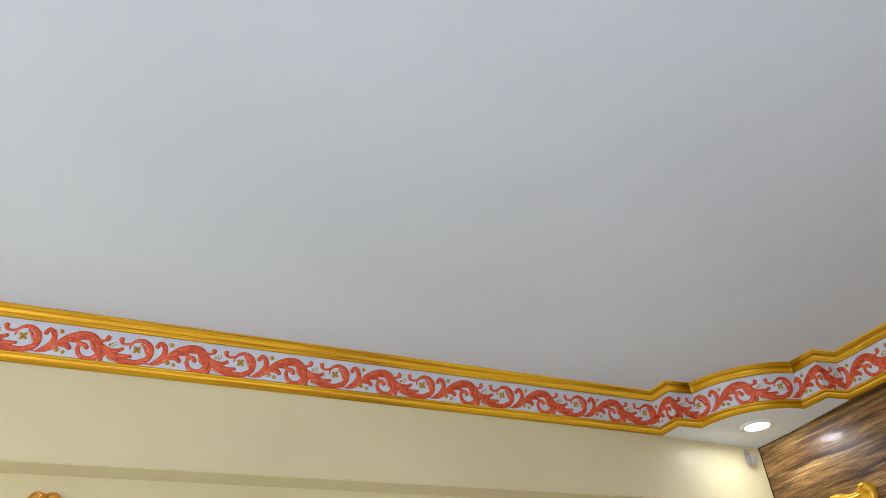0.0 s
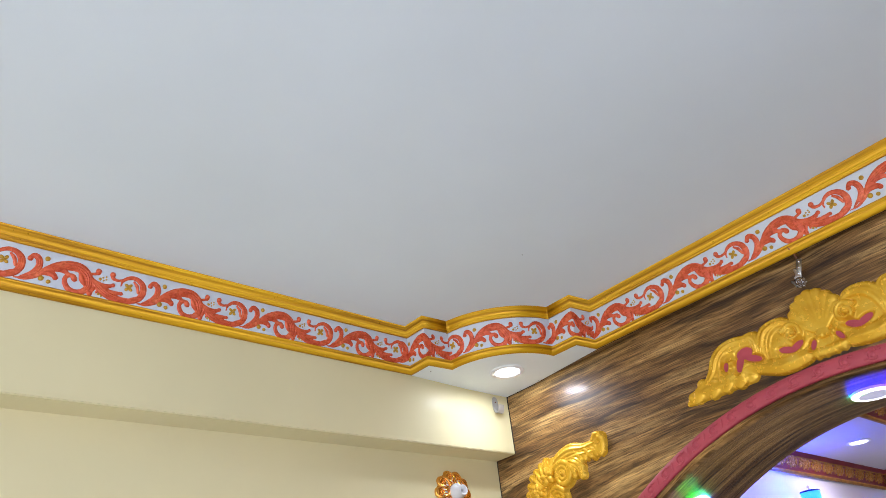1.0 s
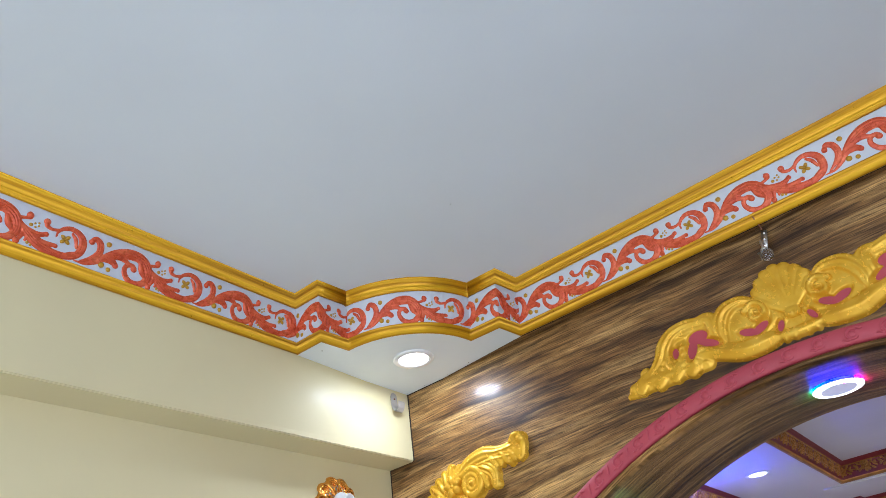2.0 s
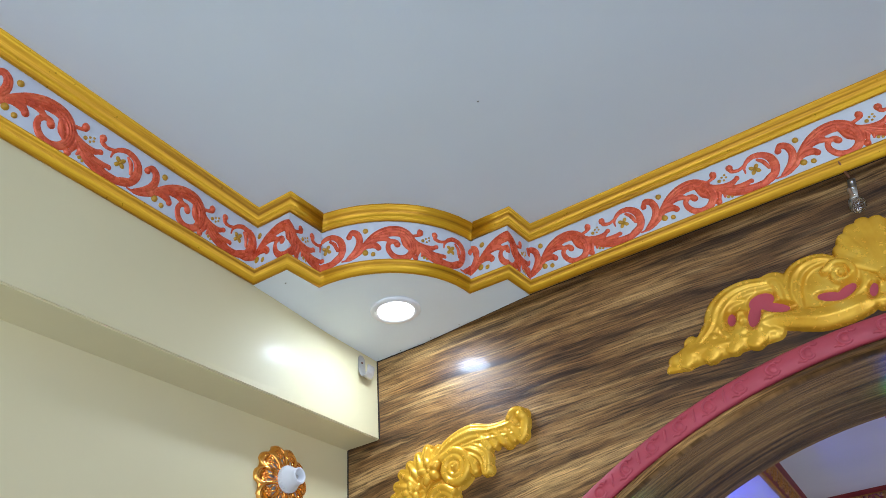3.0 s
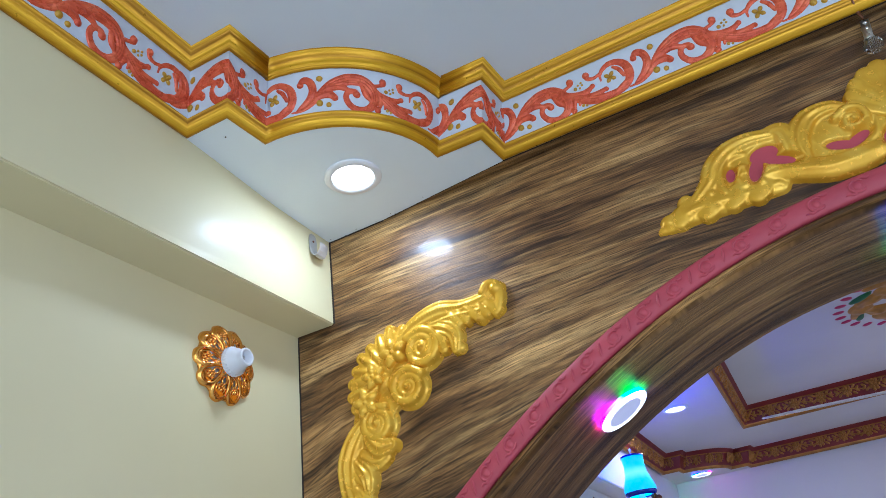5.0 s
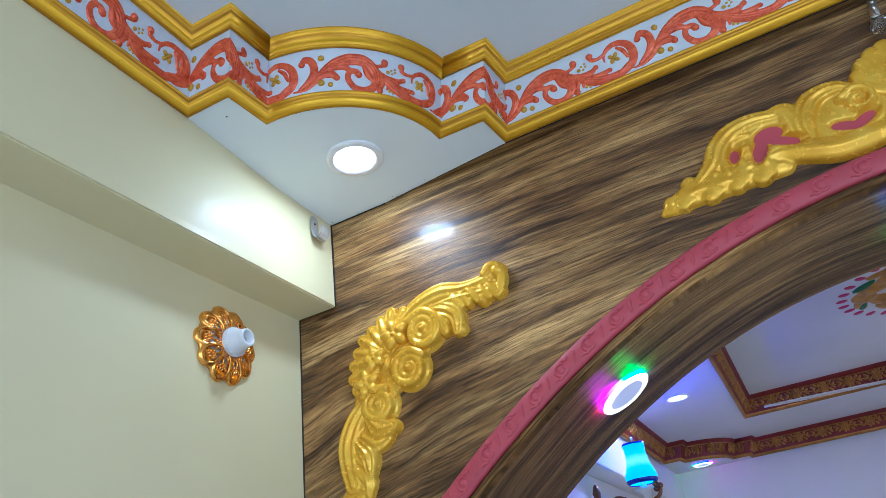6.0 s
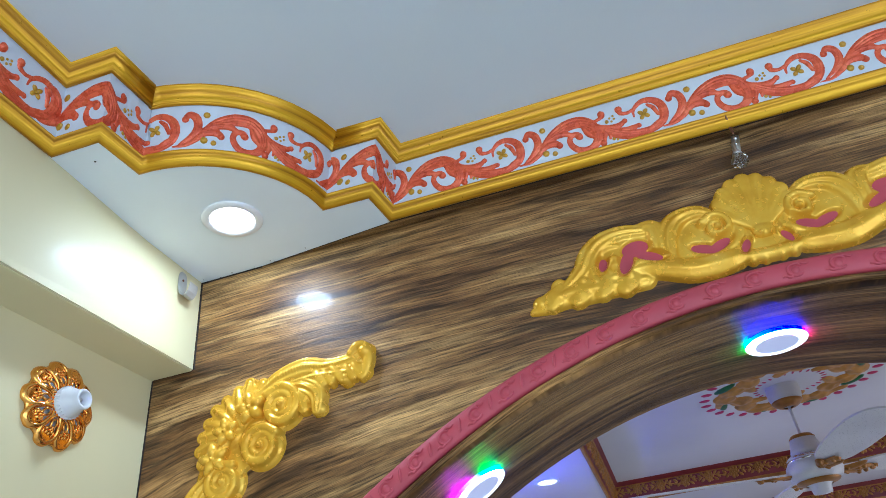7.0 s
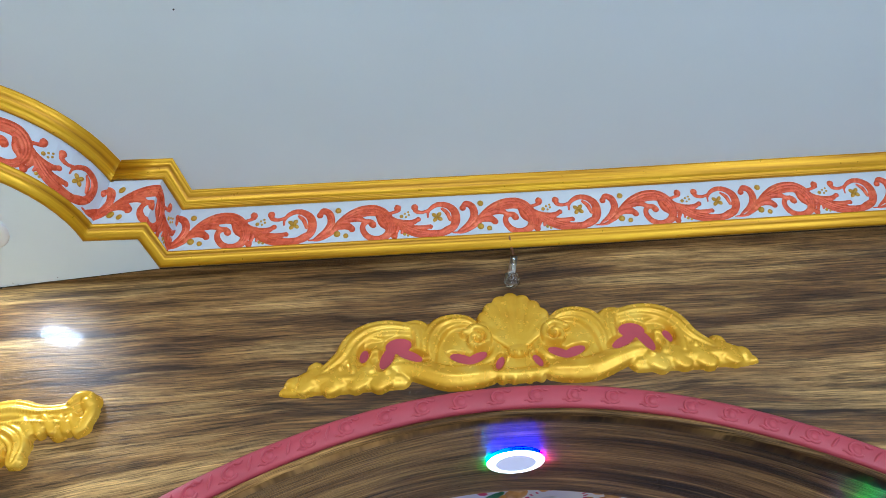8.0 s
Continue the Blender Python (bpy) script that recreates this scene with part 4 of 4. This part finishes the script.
def rosette():
    c = thing("lamp_holder", Matrix.Translation((-0.104, -0.243, S - 0.362)) @ pose(0, 0, 0, 0, 0, 90) @ Matrix.Scale(0.94, 4), "empty white bulb holder on a pierced copper-gold rosette", "lamp holder", "lamp holders")
    part("base_disc", lathe(bmesh.new(), [(0.0, 0.006), (0.066, 0.006), (0.07, 0.0)], 36, Matrix.Rotation(radians(90), 4, 'X')), M_WHITE, c, "white plastic backing disc")
    petal = bmesh.new()
    loop = [(0.028, 0.0, 0.005), (0.036, -0.009, 0.006), (0.050, -0.015, 0.008), (0.066, -0.0185, 0.009), (0.079, -0.0115, 0.010), (0.083, 0.0, 0.010), (0.079, 0.0115, 0.010), (0.066, 0.0185, 0.009), (0.050, 0.015, 0.008), (0.036, 0.009, 0.006), (0.028, 0.0, 0.005)]

    def cup(a, b, h):
        r = math.hypot(a, b)
        return (a, -h - 0.019 + 6.0 * max(0, r - 0.03) ** 2, b)
    stroke(petal, loop, 0.7, cup, 5, 6)
    for i in range(6):
        g = i * math.tau / 6 + 0.5
        dome(petal, 0.059 + 0.0062 * math.cos(g), 0.0062 * math.sin(g), 0.0036, 0.004, cup, 8, 3)
    dome(petal, 0.059, 0, 0.003, 0.006, cup, 8, 3)
    for e in (-1, 1):
        stroke(petal, [(0.034, 0.0, 0.003), (0.044, 0.006 * e, 0.0045), (0.054, 0.004 * e, 0.0035), (0.060, 0.011 * e, 0.004), (0.070, 0.009 * e, 0.0035), (0.074, 0.0, 0.003)], 0.8, cup, 4, 5)
    first = part("petal", petal, M_COPPER, c)
    for i in range(1, 10):
        share("petal", first, c, Matrix.Rotation(i * math.tau / 10, 4, 'Y'))
    # scalloped rim behind the petals
    bm = bmesh.new()
    rows = []
    for i in range(120):
        g = i * math.tau / 120
        k = 0.5 + 0.5 * math.cos(10 * g)
        rows.append([bm.verts.new((q * math.cos(g), -y, q * math.sin(g))) for q, y in ((0.060, 0.010), (0.070 + 0.004 * k, 0.012), (0.078 + 0.008 * k, 0.008), (0.079 + 0.008 * k, 0.003), (0.070, 0.0))])
    for i in range(120):
        a, b = rows[i], rows[(i + 1) % 120]
        for k in range(4):
            bm.faces.new((a[k], b[k], b[k + 1], a[k + 1]))
    part("rim", bm, M_COPPER, c, "scalloped copper-gold rim")
    turn = Matrix.Rotation(radians(90), 4, 'X')
    part("collar", lathe(bmesh.new(), [(0.0275, 0.016), (0.033, 0.022), (0.0275, 0.026)], 36, turn), M_COPPER, c)
    bm = bmesh.new()
    lathe(bm, [(0.0275, 0.010), (0.0275, 0.028), (0.026, 0.032), (0.0185, 0.047), (0.0175, 0.050), (0.0175, 0.058), (0.016, 0.0595), (0.0125, 0.0585), (0.012, 0.042), (0.0, 0.040)], 40, turn)
    holder = part("holder", bm, M_WHITE, c, "white ribbed bulb holder")
    holder.matrix_basis = Matrix.Diagonal((1.13, 1.12, 1.13, 1))
    rib = bmesh.new()
    box(rib, -0.001, 0.001, -0.031, -0.016, 0.0262, 0.0285, 0.0005)
    rib_ob = part("rib", rib, M_WHITE, holder)
    for i in range(1, 30):
        share("rib", rib_ob, holder, Matrix.Rotation(i * math.tau / 30, 4, 'Y'))
    part("contact", lathe(bmesh.new(), [(0.0, 0.050), (0.004, 0.050), (0.004, 0.044)], 12, turn), M_STEEL, holder, "metal contact")
    return c


holder_thing = rosette()
copy_thing(holder_thing, Matrix.Translation((-0.104, -2.52, S - 0.392)) @ pose(0, 0, 0, 0, 0, 90))


def pipe_clip():
    c = thing("pipe_clip", Matrix.Translation((0.0, -0.073, S - 0.066)) @ Matrix.Diagonal((1.0, 1.35, 1.5, 1.0)), "empty metal pipe clip screwed to the beam", "pipe clip")
    line = [(0.002, 0.036, 0.004), (0.002, 0.034, 0.0075), (0.002, 0.030, 0.0098), (0.002, 0.024, 0.011), (0.002, 0.010, 0.011), (0.004, 0.002, 0.011), (0.009, -0.006, 0.011), (0.016, -0.010, 0.011), (0.024, -0.010, 0.011), (0.031, -0.004, 0.011), (0.034, 0.005, 0.011), (0.034, 0.010, 0.010)]
    bm = bmesh.new()
    grid = []
    for i, (x, z, half) in enumerate(line):
        p, q = line[max(0, i - 1)], line[min(len(line) - 1, i + 1)]
        dx, dz = q[0] - p[0], q[1] - p[1]
        d = math.hypot(dx, dz)
        nx, nz = -dz / d * 0.0012, dx / d * 0.0012
        grid.append([bm.verts.new(v) for v in ((x, -half, z), (x, half, z), (x + nx, half, z + nz), (x + nx, -half, z + nz))])
    for a, b in zip(grid, grid[1:]):
        for k in range(4):
            bm.faces.new((a[k], a[(k + 1) % 4], b[(k + 1) % 4], b[k]))
    bm.faces.new(grid[0])
    bm.faces.new(grid[-1])
    bmesh.ops.recalc_face_normals(bm, faces=bm.faces[:])
    part("saddle", bm, M_CLIP, c, "", False)
    part("screw", lathe(bmesh.new(), [(0.0, 0.0030), (0.0016, 0.0025), (0.0020, 0.0005)], 12, Matrix.Translation((0.0032, 0, 0.022)) @ Matrix.Rotation(radians(90), 4, 'Y')), M_BRONZE, c, "dark screw head")
    return c


pipe_clip()


def hanger():
    c = thing("glass_hanger", Matrix.Translation((1.204, 0, S)), "chromed strap hanger with a cut-glass ball", "hanger")
    bm = bmesh.new()
    box(bm, -0.0075, 0.0075, -0.0012, 0.0012, -0.030, 0.030, 0.0008)
    lean_out = pose(0.008, -0.026, -0.046) @ Matrix.Rotation(radians(-16), 4, 'X') @ Matrix.Rotation(radians(14), 4, 'Y')
    bmesh.ops.transform(bm, matrix=lean_out, verts=bm.verts)
    strap = part("strap", bm, M_STEEL, c, "bent chromed strap")
    for dz in (-0.018, 0.002, 0.021):
        part("rivet", lathe(bmesh.new(), [(0.0, 0.0036), (0.0028, 0.0028), (0.0038, 0.0008)], 12, lean_out @ Matrix.Translation((0, 0, dz)) @ Matrix.Rotation(radians(90), 4, 'X')), M_CHROME if dz else M_BRONZE, strap, "round rivet")
    # dark strip laid on the moulding to draw the hanger's shadow line
    shadow_strip = bmesh.new()
    stroke(shadow_strip, [(0.013, -0.020, 0.005), (0.012, -0.008, 0.006), (0.010, 0.004, 0.006), (0.008, 0.018, 0.0045)], 0.4, lambda a, b, h: (a, -0.026 - max(0, b + 0.002) * 0.9 - h, b), 4, 4)
    part("shadow_strip", shadow_strip, M_BRONZE, c, "dark strip drawn for the shadow line over the moulding")
    part("shank", lathe(bmesh.new(), [(0.0, -0.04), (0.004, -0.042), (0.004, -0.06), (0.009, -0.066), (0.0095, -0.07), (0.006, -0.072)], 16, Matrix.Translation((0, -0.037, -0.008))), M_STEEL, c)
    bm = bmesh.new()
    bmesh.ops.create_icosphere(bm, subdivisions=2, radius=0.0165, matrix=Matrix.Translation((0, -0.037, -0.091)))
    part("ball", bm, M_GLASS, c, "faceted clear glass ball", False)
    part("hook", lathe(bmesh.new(), [(0.0, 0.0), (0.003, 0.0), (0.003, 0.03)], 10, Matrix.Translation((-0.012, -0.03, -0.091)) @ Matrix.Rotation(radians(90), 4, 'X')), M_STEEL, c)
    return c


hanger()

# ---- the room behind the arch ----
FZ = S - 0.045          # its flat ceiling
FW, FB = 0.08, 3.75     # face of its west beam, back wall
structure_box("far_wall_west", M_FARWALL, "white wall below the far beam", "wall", -0.3, -0.02, DEEP, 4.2, 0, S - 0.36)
structure_box("far_beam", M_FARWALL, "white painted beam of the far room", "beam", -0.3, FW, DEEP, 4.2, S - 0.358, S + 0.3, bevel=0.004)
structure_box("far_wall_north", M_FARWALL, "white wall at the back of the far room", "wall", FW + 0.001, 3.0, FB, 4.2, 0, S + 0.3)
TX0, TX1, TY0, TY1 = 0.64, 2.5, 0.75, 3.02
bm = bmesh.new()
for s in ((FW, TX0, DEEP, FB), (TX1, 3.0, DEEP, FB), (TX0, TX1, DEEP, TY0), (TX0, TX1, TY1, FB)):
    box(bm, s[0], s[1], s[2], s[3], FZ, FZ + 0.2)
tagged(part("far_ceiling", bm, M_FARWALL, None, "", False), "white ceiling with a raised tray", "ceiling", "", "structure")
TZ = FZ + 0.10
structure_box("far_tray", M_FARWALL, "white raised tray ceiling with a faint join", "ceiling", TX0 - 0.05, TX1 + 0.05, TY0 - 0.05, TY1 + 0.05, TZ, TZ + 0.05)
TRIM = [(-0.004, -0.006), (0.004, -0.006), (0.010, 0.0), (0.012, 0.012)]
TRIM_FACE = [(0.012, 0.010), (0.040, 0.078)]
TRIM_HIGH = [(0.040, 0.076), (0.046, 0.078), (0.052, 0.088), (0.060, 0.094), (0.066, 0.103)]


def rose_unit():
    """A repeat of the antique-gold rose trail."""
    bm = bmesh.new()
    stroke(bm, [(-0.15, 0.030, 0.005), (-0.11, 0.044, 0.006), (-0.05, 0.034, 0.006), (0.0, 0.026, 0.006), (0.05, 0.044, 0.006), (0.10, 0.034, 0.005)], 0.6, n=5, cross=4)
    for a, b, r in ((-0.105, 0.036, 0.024), (0.03, 0.037, 0.026)):
        dome(bm, a, b, r * 0.8, 0.007, n=12)
        for ring, count, size, up in ((0.78, 7, 0.42, 0.008), (0.42, 5, 0.34, 0.012)):
            for i in range(count):
                g = i * math.tau / count + ring
                dome(bm, a + r * ring * math.cos(g), b + r * ring * math.sin(g), r * size, up, n=8, rb=r * size * 0.75, turn=g + 0.9)
        dome(bm, a, b, r * 0.22, 0.014, n=8)
        for e, lift in ((-1, 0.014), (-1, -0.013), (1, 0.013), (1, -0.015)):
            for far, spread in ((0.036, 1.0), (0.050, 0.35)):
                dome(bm, a + e * far, b + lift * spread, 0.0135, 0.006, n=10, rb=0.0062, turn=e * math.copysign(0.55, lift))
    return bm


far_trim = thing("far_cornice", Matrix.Identity(4), "maroon cornice with antique gold roses in the far room", "cornice", "", "structure")
FPATH = [(FW + 0.012, DEEP)] + round_corner(FW, FB) + [(3.0, FB - 0.034)]
tray_path = [(TX0, TY0), (TX0, TY1), (TX1, TY1), (TX1, TY0), (TX0, TY0)]
rose = part("rose_trail", rose_unit(), M_OLDGOLD, far_trim, "raised antique-gold rose trail")
lean = math.atan2(0.028, 0.068)
spots = []


def trail(path, z0, first, last, proud=0.0):
    for i in range(first, last):
        a, b = np.array(path[i], float), np.array(path[i + 1], float)
        d = b - a
        length = float(np.linalg.norm(d))
        n = max(1, round(length / 0.28))
        for k in range(n):
            q = a + d * (k + 0.5) / n
            turn = math.degrees(math.atan2(d[1], d[0]))
            f = min(1.0, length / n / 0.28)
            spots.append(pose(q[0], q[1], z0 + 0.010, 0, 0, turn) @ Matrix.Translation((0, -0.012 - proud, 0)) @ Matrix.Rotation(lean, 4, 'X') @ Matrix.Diagonal((f * 1.05, 1, 1.25, 1)))


LOWZ = FZ - 0.10
for p, z in ((FPATH, LOWZ), (tray_path, FZ)):
    part("lower_moulding", sweep(p, TRIM, z), M_OLDGOLD, far_trim, "antique gold edge")
    part("panel", sweep(p, TRIM_FACE, z), M_MAROON, far_trim, "maroon sloping panel", False)
    part("upper_moulding", sweep(p, TRIM_HIGH, z), M_MAROON, far_trim, "maroon moulding")
    part("gold_line", sweep(p, [(0.041, 0.0735), (0.045, 0.0745), (0.047, 0.079)], z), M_OLDGOLD, far_trim, "thin gold line")
trail(FPATH, LOWZ, 0, 2)
arcs = [FPATH[3], FPATH[8], FPATH[13], FPATH[17]]
trail(arcs, LOWZ, 0, 3, 0.008)
trail(FPATH, LOWZ, 17, len(FPATH) - 1)
trail(tray_path, FZ, 0, 4)
rose.matrix_basis = spots[0]
for m in spots[1:]:
    share("rose_trail", rose, far_trim, m)
bm = bmesh.new()
plan = [(FW - 0.004, FB), (FW - 0.004, FB - 0.486)] + round_corner(FW, FB) + [(FW + 0.492, FB)]
low = [bm.verts.new((x, y, LOWZ)) for x, y in plan]
top = [bm.verts.new((x, y, LOWZ + 0.03)) for x, y in plan]
bm.faces.new(low)
bm.faces.new(top)
for i in range(len(plan)):
    j = (i + 1) % len(plan)
    bm.faces.new((low[i], low[j], top[j], top[i]))
tagged(part("far_soffit", bm, M_FARWALL, None, "", False), "white soffit panel in the far ceiling corner", "soffit", "", "structure")
make_downlight(Matrix.Translation((0.41, 2.24, FZ)), "round white recessed downlight, lit, in the far ceiling", "downlights")
make_ring_light(Matrix.Translation((FW + 0.2, FB - 0.18, LOWZ)), "round lit lamp with coloured edge in the far soffit")


def medallion():
    c = thing("ceiling_medallion", Matrix.Translation((1.53, 1.83, TZ)) @ pose(0, 0, 0, 90), "painted ceiling medallion of ochre leaves and magenta dots", "medallion")
    lines = [([((0.235 + 0.03 * math.cos(6 * g)) * math.cos(g), (0.235 + 0.03 * math.cos(6 * g)) * math.sin(g), 0.075 + 0.018 * math.sin(18 * g)) for g in [i * math.tau / 72 for i in range(73)]], 0.2, 2, 0.15, 0.0)]
    for i in range(12):
        g = i * math.tau / 12 + 0.1
        rad, far = (0.205, 0.15) if i % 2 else (0.25, 0.30)
        lines.append(([(rad * math.cos(g), rad * math.sin(g), 0.04), ((rad + far) / 2 * math.cos(g + 0.12), (rad + far) / 2 * math.sin(g + 0.12), 0.05), (far * math.cos(g + 0.3), far * math.sin(g + 0.3), 0.04)], 0.2, 2, 0.15, 0.0))
    bm = relief(lines, [], 0.005)
    part("leaves", bm, M_OCHRE, c, "ochre acanthus leaves")
    bm = bmesh.new()
    for i in range(8):
        g = (i + 0.5) * math.tau / 8
        dome(bm, 0.285 * math.cos(g), 0.285 * math.sin(g), 0.058, 0.012, n=10, rb=0.020, turn=g + 1.2)
    part("green_leaves", bm, M_GREEN, c, "green painted leaves")
    dot = part("dot", dome(bmesh.new(), 0.342, 0, 0.023, 0.004, n=12, rb=0.017), M_MAGENTA, c)
    for i in range(1, 30):
        share("dot", dot, c, Matrix.Rotation(i * math.tau / 30, 4, 'Y'))
    dash = part("dash", dome(bmesh.new(), 0.135, 0, 0.012, 0.003, n=8, rb=0.005), M_MAGENTA, c)
    for i in range(1, 28):
        share("dash", dash, c, Matrix.Rotation(i * math.tau / 28, 4, 'Y'))
    return c


medallion()


def fan():
    c = thing("ceiling_fan", Matrix.Translation((1.50, 1.85, TZ)), "white ceiling fan with gold trim, at rest", "ceiling fan")
    canopy = part("canopy", lathe(bmesh.new(), [(0.066, 0.0), (0.068, -0.02), (0.064, -0.05), (0.054, -0.068), (0.03, -0.08), (0.0, -0.082)], 32), M_FAN, c)
    part("canopy_trim", lathe(bmesh.new(), [(0.058, -0.060), (0.062, -0.064), (0.052, -0.076), (0.034, -0.086), (0.02, -0.088)], 32), M_OLDGOLD, canopy, "gold rim")
    part("downrod", lathe(bmesh.new(), [(0.0055, -0.07), (0.0055, -0.26)], 16), M_FAN, c)
    dome_part = part("cover", lathe(bmesh.new(), [(0.03, -0.205), (0.048, -0.22), (0.062, -0.27), (0.066, -0.285), (0.0, -0.285)], 32), M_FAN, c)
    part("chrome_ring", lathe(bmesh.new(), [(0.062, -0.285), (0.078, -0.287), (0.088, -0.297), (0.088, -0.315), (0.07, -0.32)], 40), M_CHROME, c, "polished chrome ring")
    part("cover_trim", lathe(bmesh.new(), [(0.028, -0.203), (0.04, -0.206), (0.05, -0.218), (0.046, -0.224)], 32), M_OLDGOLD, dome_part, "gold rim")
    motor = part("motor", lathe(bmesh.new(), [(0.05, -0.30), (0.085, -0.305), (0.10, -0.325), (0.105, -0.35), (0.095, -0.375), (0.06, -0.39), (0.04, -0.40), (0.035, -0.43), (0.0, -0.435)], 40), M_FAN, c, "white motor housing")
    part("motor_trim", lathe(bmesh.new(), [(0.082, -0.384), (0.076, -0.391), (0.06, -0.396), (0.05, -0.399)], 40), M_OLDGOLD, motor, "gold band")
    for i in range(4):
        g = radians(189 + 90 * i)
        bm = bmesh.new()
        out = [(0.16, 0.042), (0.22, 0.062), (0.34, 0.078), (0.50, 0.084), (0.60, 0.080), (0.66, 0.070), (0.705, 0.050), (0.727, 0.028), (0.733, 0.010)]
        ring = [(a, w) for a, w in out] + [(a, -w) for a, w in reversed(out)]
        up = [bm.verts.new((a, b, -0.345 - b * 0.18)) for a, b in ring]
        dn = [bm.verts.new((a, b, -0.351 - b * 0.18)) for a, b in ring]
        bm.faces.new(up)
        bm.faces.new(dn)
        for k in range(len(ring)):
            j = (k + 1) % len(ring)
            bm.faces.new((up[k], up[j], dn[j], dn[k]))
        b = part("blade", bm, M_FAN, c, "", False)
        b.matrix_basis = Matrix.Rotation(g, 4, 'Z')
        bm = bmesh.new()
        for off in (-1, 1):
            stroke(bm, [(0.08, 0.004 * off, 0.03), (0.13, 0.014 * off, 0.04), (0.165, 0.030 * off, 0.034), (0.185, 0.046 * off, 0.014)], 0.3, lambda a, q, h: (a, q, -0.352 - q * 0.18 - h), 5, 5)
        stroke(bm, [(0.12, 0.0, 0.03), (0.18, 0.0, 0.036), (0.235, 0.0, 0.008)], 0.3, lambda a, q, h: (a, q, -0.353 - q * 0.18 - h), 5, 5)
        rnd = random.Random(20 + i)
        for _ in range(16):
            a = rnd.uniform(0.09, 0.225)
            q = rnd.uniform(-0.042, 0.042) * (1 - abs(a - 0.165) / 0.09)
            dome(bm, a, q, rnd.uniform(0.006, 0.013), 0.012, lambda a, q, h: (a, q, -0.356 - q * 0.18 - h), n=7, rings=2)
        part("arm", bm, M_OLDGOLD, b, "gold leaf-shaped blade arm")
    return c


fan()

SHADE = Mat("blue_lit_shade", (0.1, 0.75, 1.0), 0.35)
shade_xyz = SHADE.node("ShaderNodeSeparateXYZ")
SHADE.link(SHADE.coords((1, 1, 1), "Generated"), shade_xyz.inputs[0])
shade_mix = SHADE.ramp(shade_xyz.outputs["Z"], [(0.0, (0.0, 0.10, 0.85)), (0.10, (0.0, 0.34, 0.95)), (0.36, (0.01, 0.48, 1.0)), (0.55, (0.40, 0.95, 1.0)), (0.72, (0.02, 0.46, 0.95)), (1.0, (0.0, 0.25, 0.80))])
SHADE.link(SHADE.mix(0.35, shade_mix, SHADE.ramp(SHADE.noise(60, 3), [(0.35, (0.0, 0.45, 0.95)), (0.65, (0.10, 0.75, 1.0))])), SHADE.b.inputs["Emission Color"])
SHADE.b.inputs["Emission Strength"].default_value = 1.0


def sconce():
    c = thing("wall_sconce", Matrix.Translation((0.215, 1.88, S - 0.45)), "bronze wall sconce with a blue-lit glass shade", "sconce")
    part("shade", lathe(bmesh.new(), [(0.045, 0.165), (0.048, 0.163), (0.046, 0.15), (0.044, 0.125), (0.048, 0.09), (0.060, 0.055), (0.068, 0.03), (0.066, 0.012), (0.058, 0.002), (0.055, 0.004)], 40), SHADE.m, c, "glowing blue glass shade")
    part("lower_rim", lathe(bmesh.new(), [(0.0665, 0.016), (0.0665, 0.009), (0.060, 0.000), (0.054, -0.001), (0.053, 0.003)], 40), M_BLUE_RIM, c, "dark blue glass rim")
    part("shade_rim", lathe(bmesh.new(), [(0.046, 0.163), (0.0485, 0.168), (0.0495, 0.160)], 40), M_BLUE_RIM, c)
    part("cup", lathe(bmesh.new(), [(0.012, 0.02), (0.014, -0.015), (0.038, -0.02), (0.034, -0.035), (0.02, -0.045), (0.012, -0.065), (0.0, -0.07)], 28), M_WHITE, c, "white plastic candle cup")
    part("finial", lathe(bmesh.new(), [(0.0, 0.20), (0.006, 0.19), (0.003, 0.18), (0.01, 0.17), (0.03, 0.164)], 16), M_OLDGOLD, c)

    def rod(name, pts):
        cu = bpy.data.curves.new(name, 'CURVE')
        cu.dimensions, cu.bevel_depth, cu.bevel_resolution = '3D', 0.008, 3
        line = smooth_line(pts, 6)
        sp = cu.splines.new('POLY')
        sp.points.add(len(line) - 1)
        for p, q in zip(sp.points, line):
            p.co = (*q[:3], 1)
        cu.materials.append(M_BRONZE)
        ob = new(name, cu)
        ob.parent = c
        return ob
    rod("arm", [(-0.19, 0, -0.11), (-0.17, 0, -0.06), (-0.12, 0, -0.035), (-0.06, 0, -0.06), (0.0, 0, -0.075), (0.05, 0, -0.06), (0.065, 0, -0.03), (0.05, 0, -0.012)])
    bm = bmesh.new()
    for i in range(3):
        dome(bm, 0.055 + 0.012 * math.cos(i * 2.1), -0.02 + 0.012 * math.sin(i * 2.1), 0.013, 0.012)
    part("leaf", bm, M_BRONZE, c, "bronze leaf tip")
    bm = bmesh.new()
    lathe(bm, [(0.0, 0.10), (0.01, 0.09), (0.018, 0.06), (0.012, 0.03), (0.022, 0.0), (0.026, -0.04), (0.014, -0.08), (0.0, -0.10)], 16, Matrix.Translation((-0.206, 0, -0.06)))
    part("back_plate", bm, M_BRONZE, c, "ornate bronze back plate")
    return c


sconce()
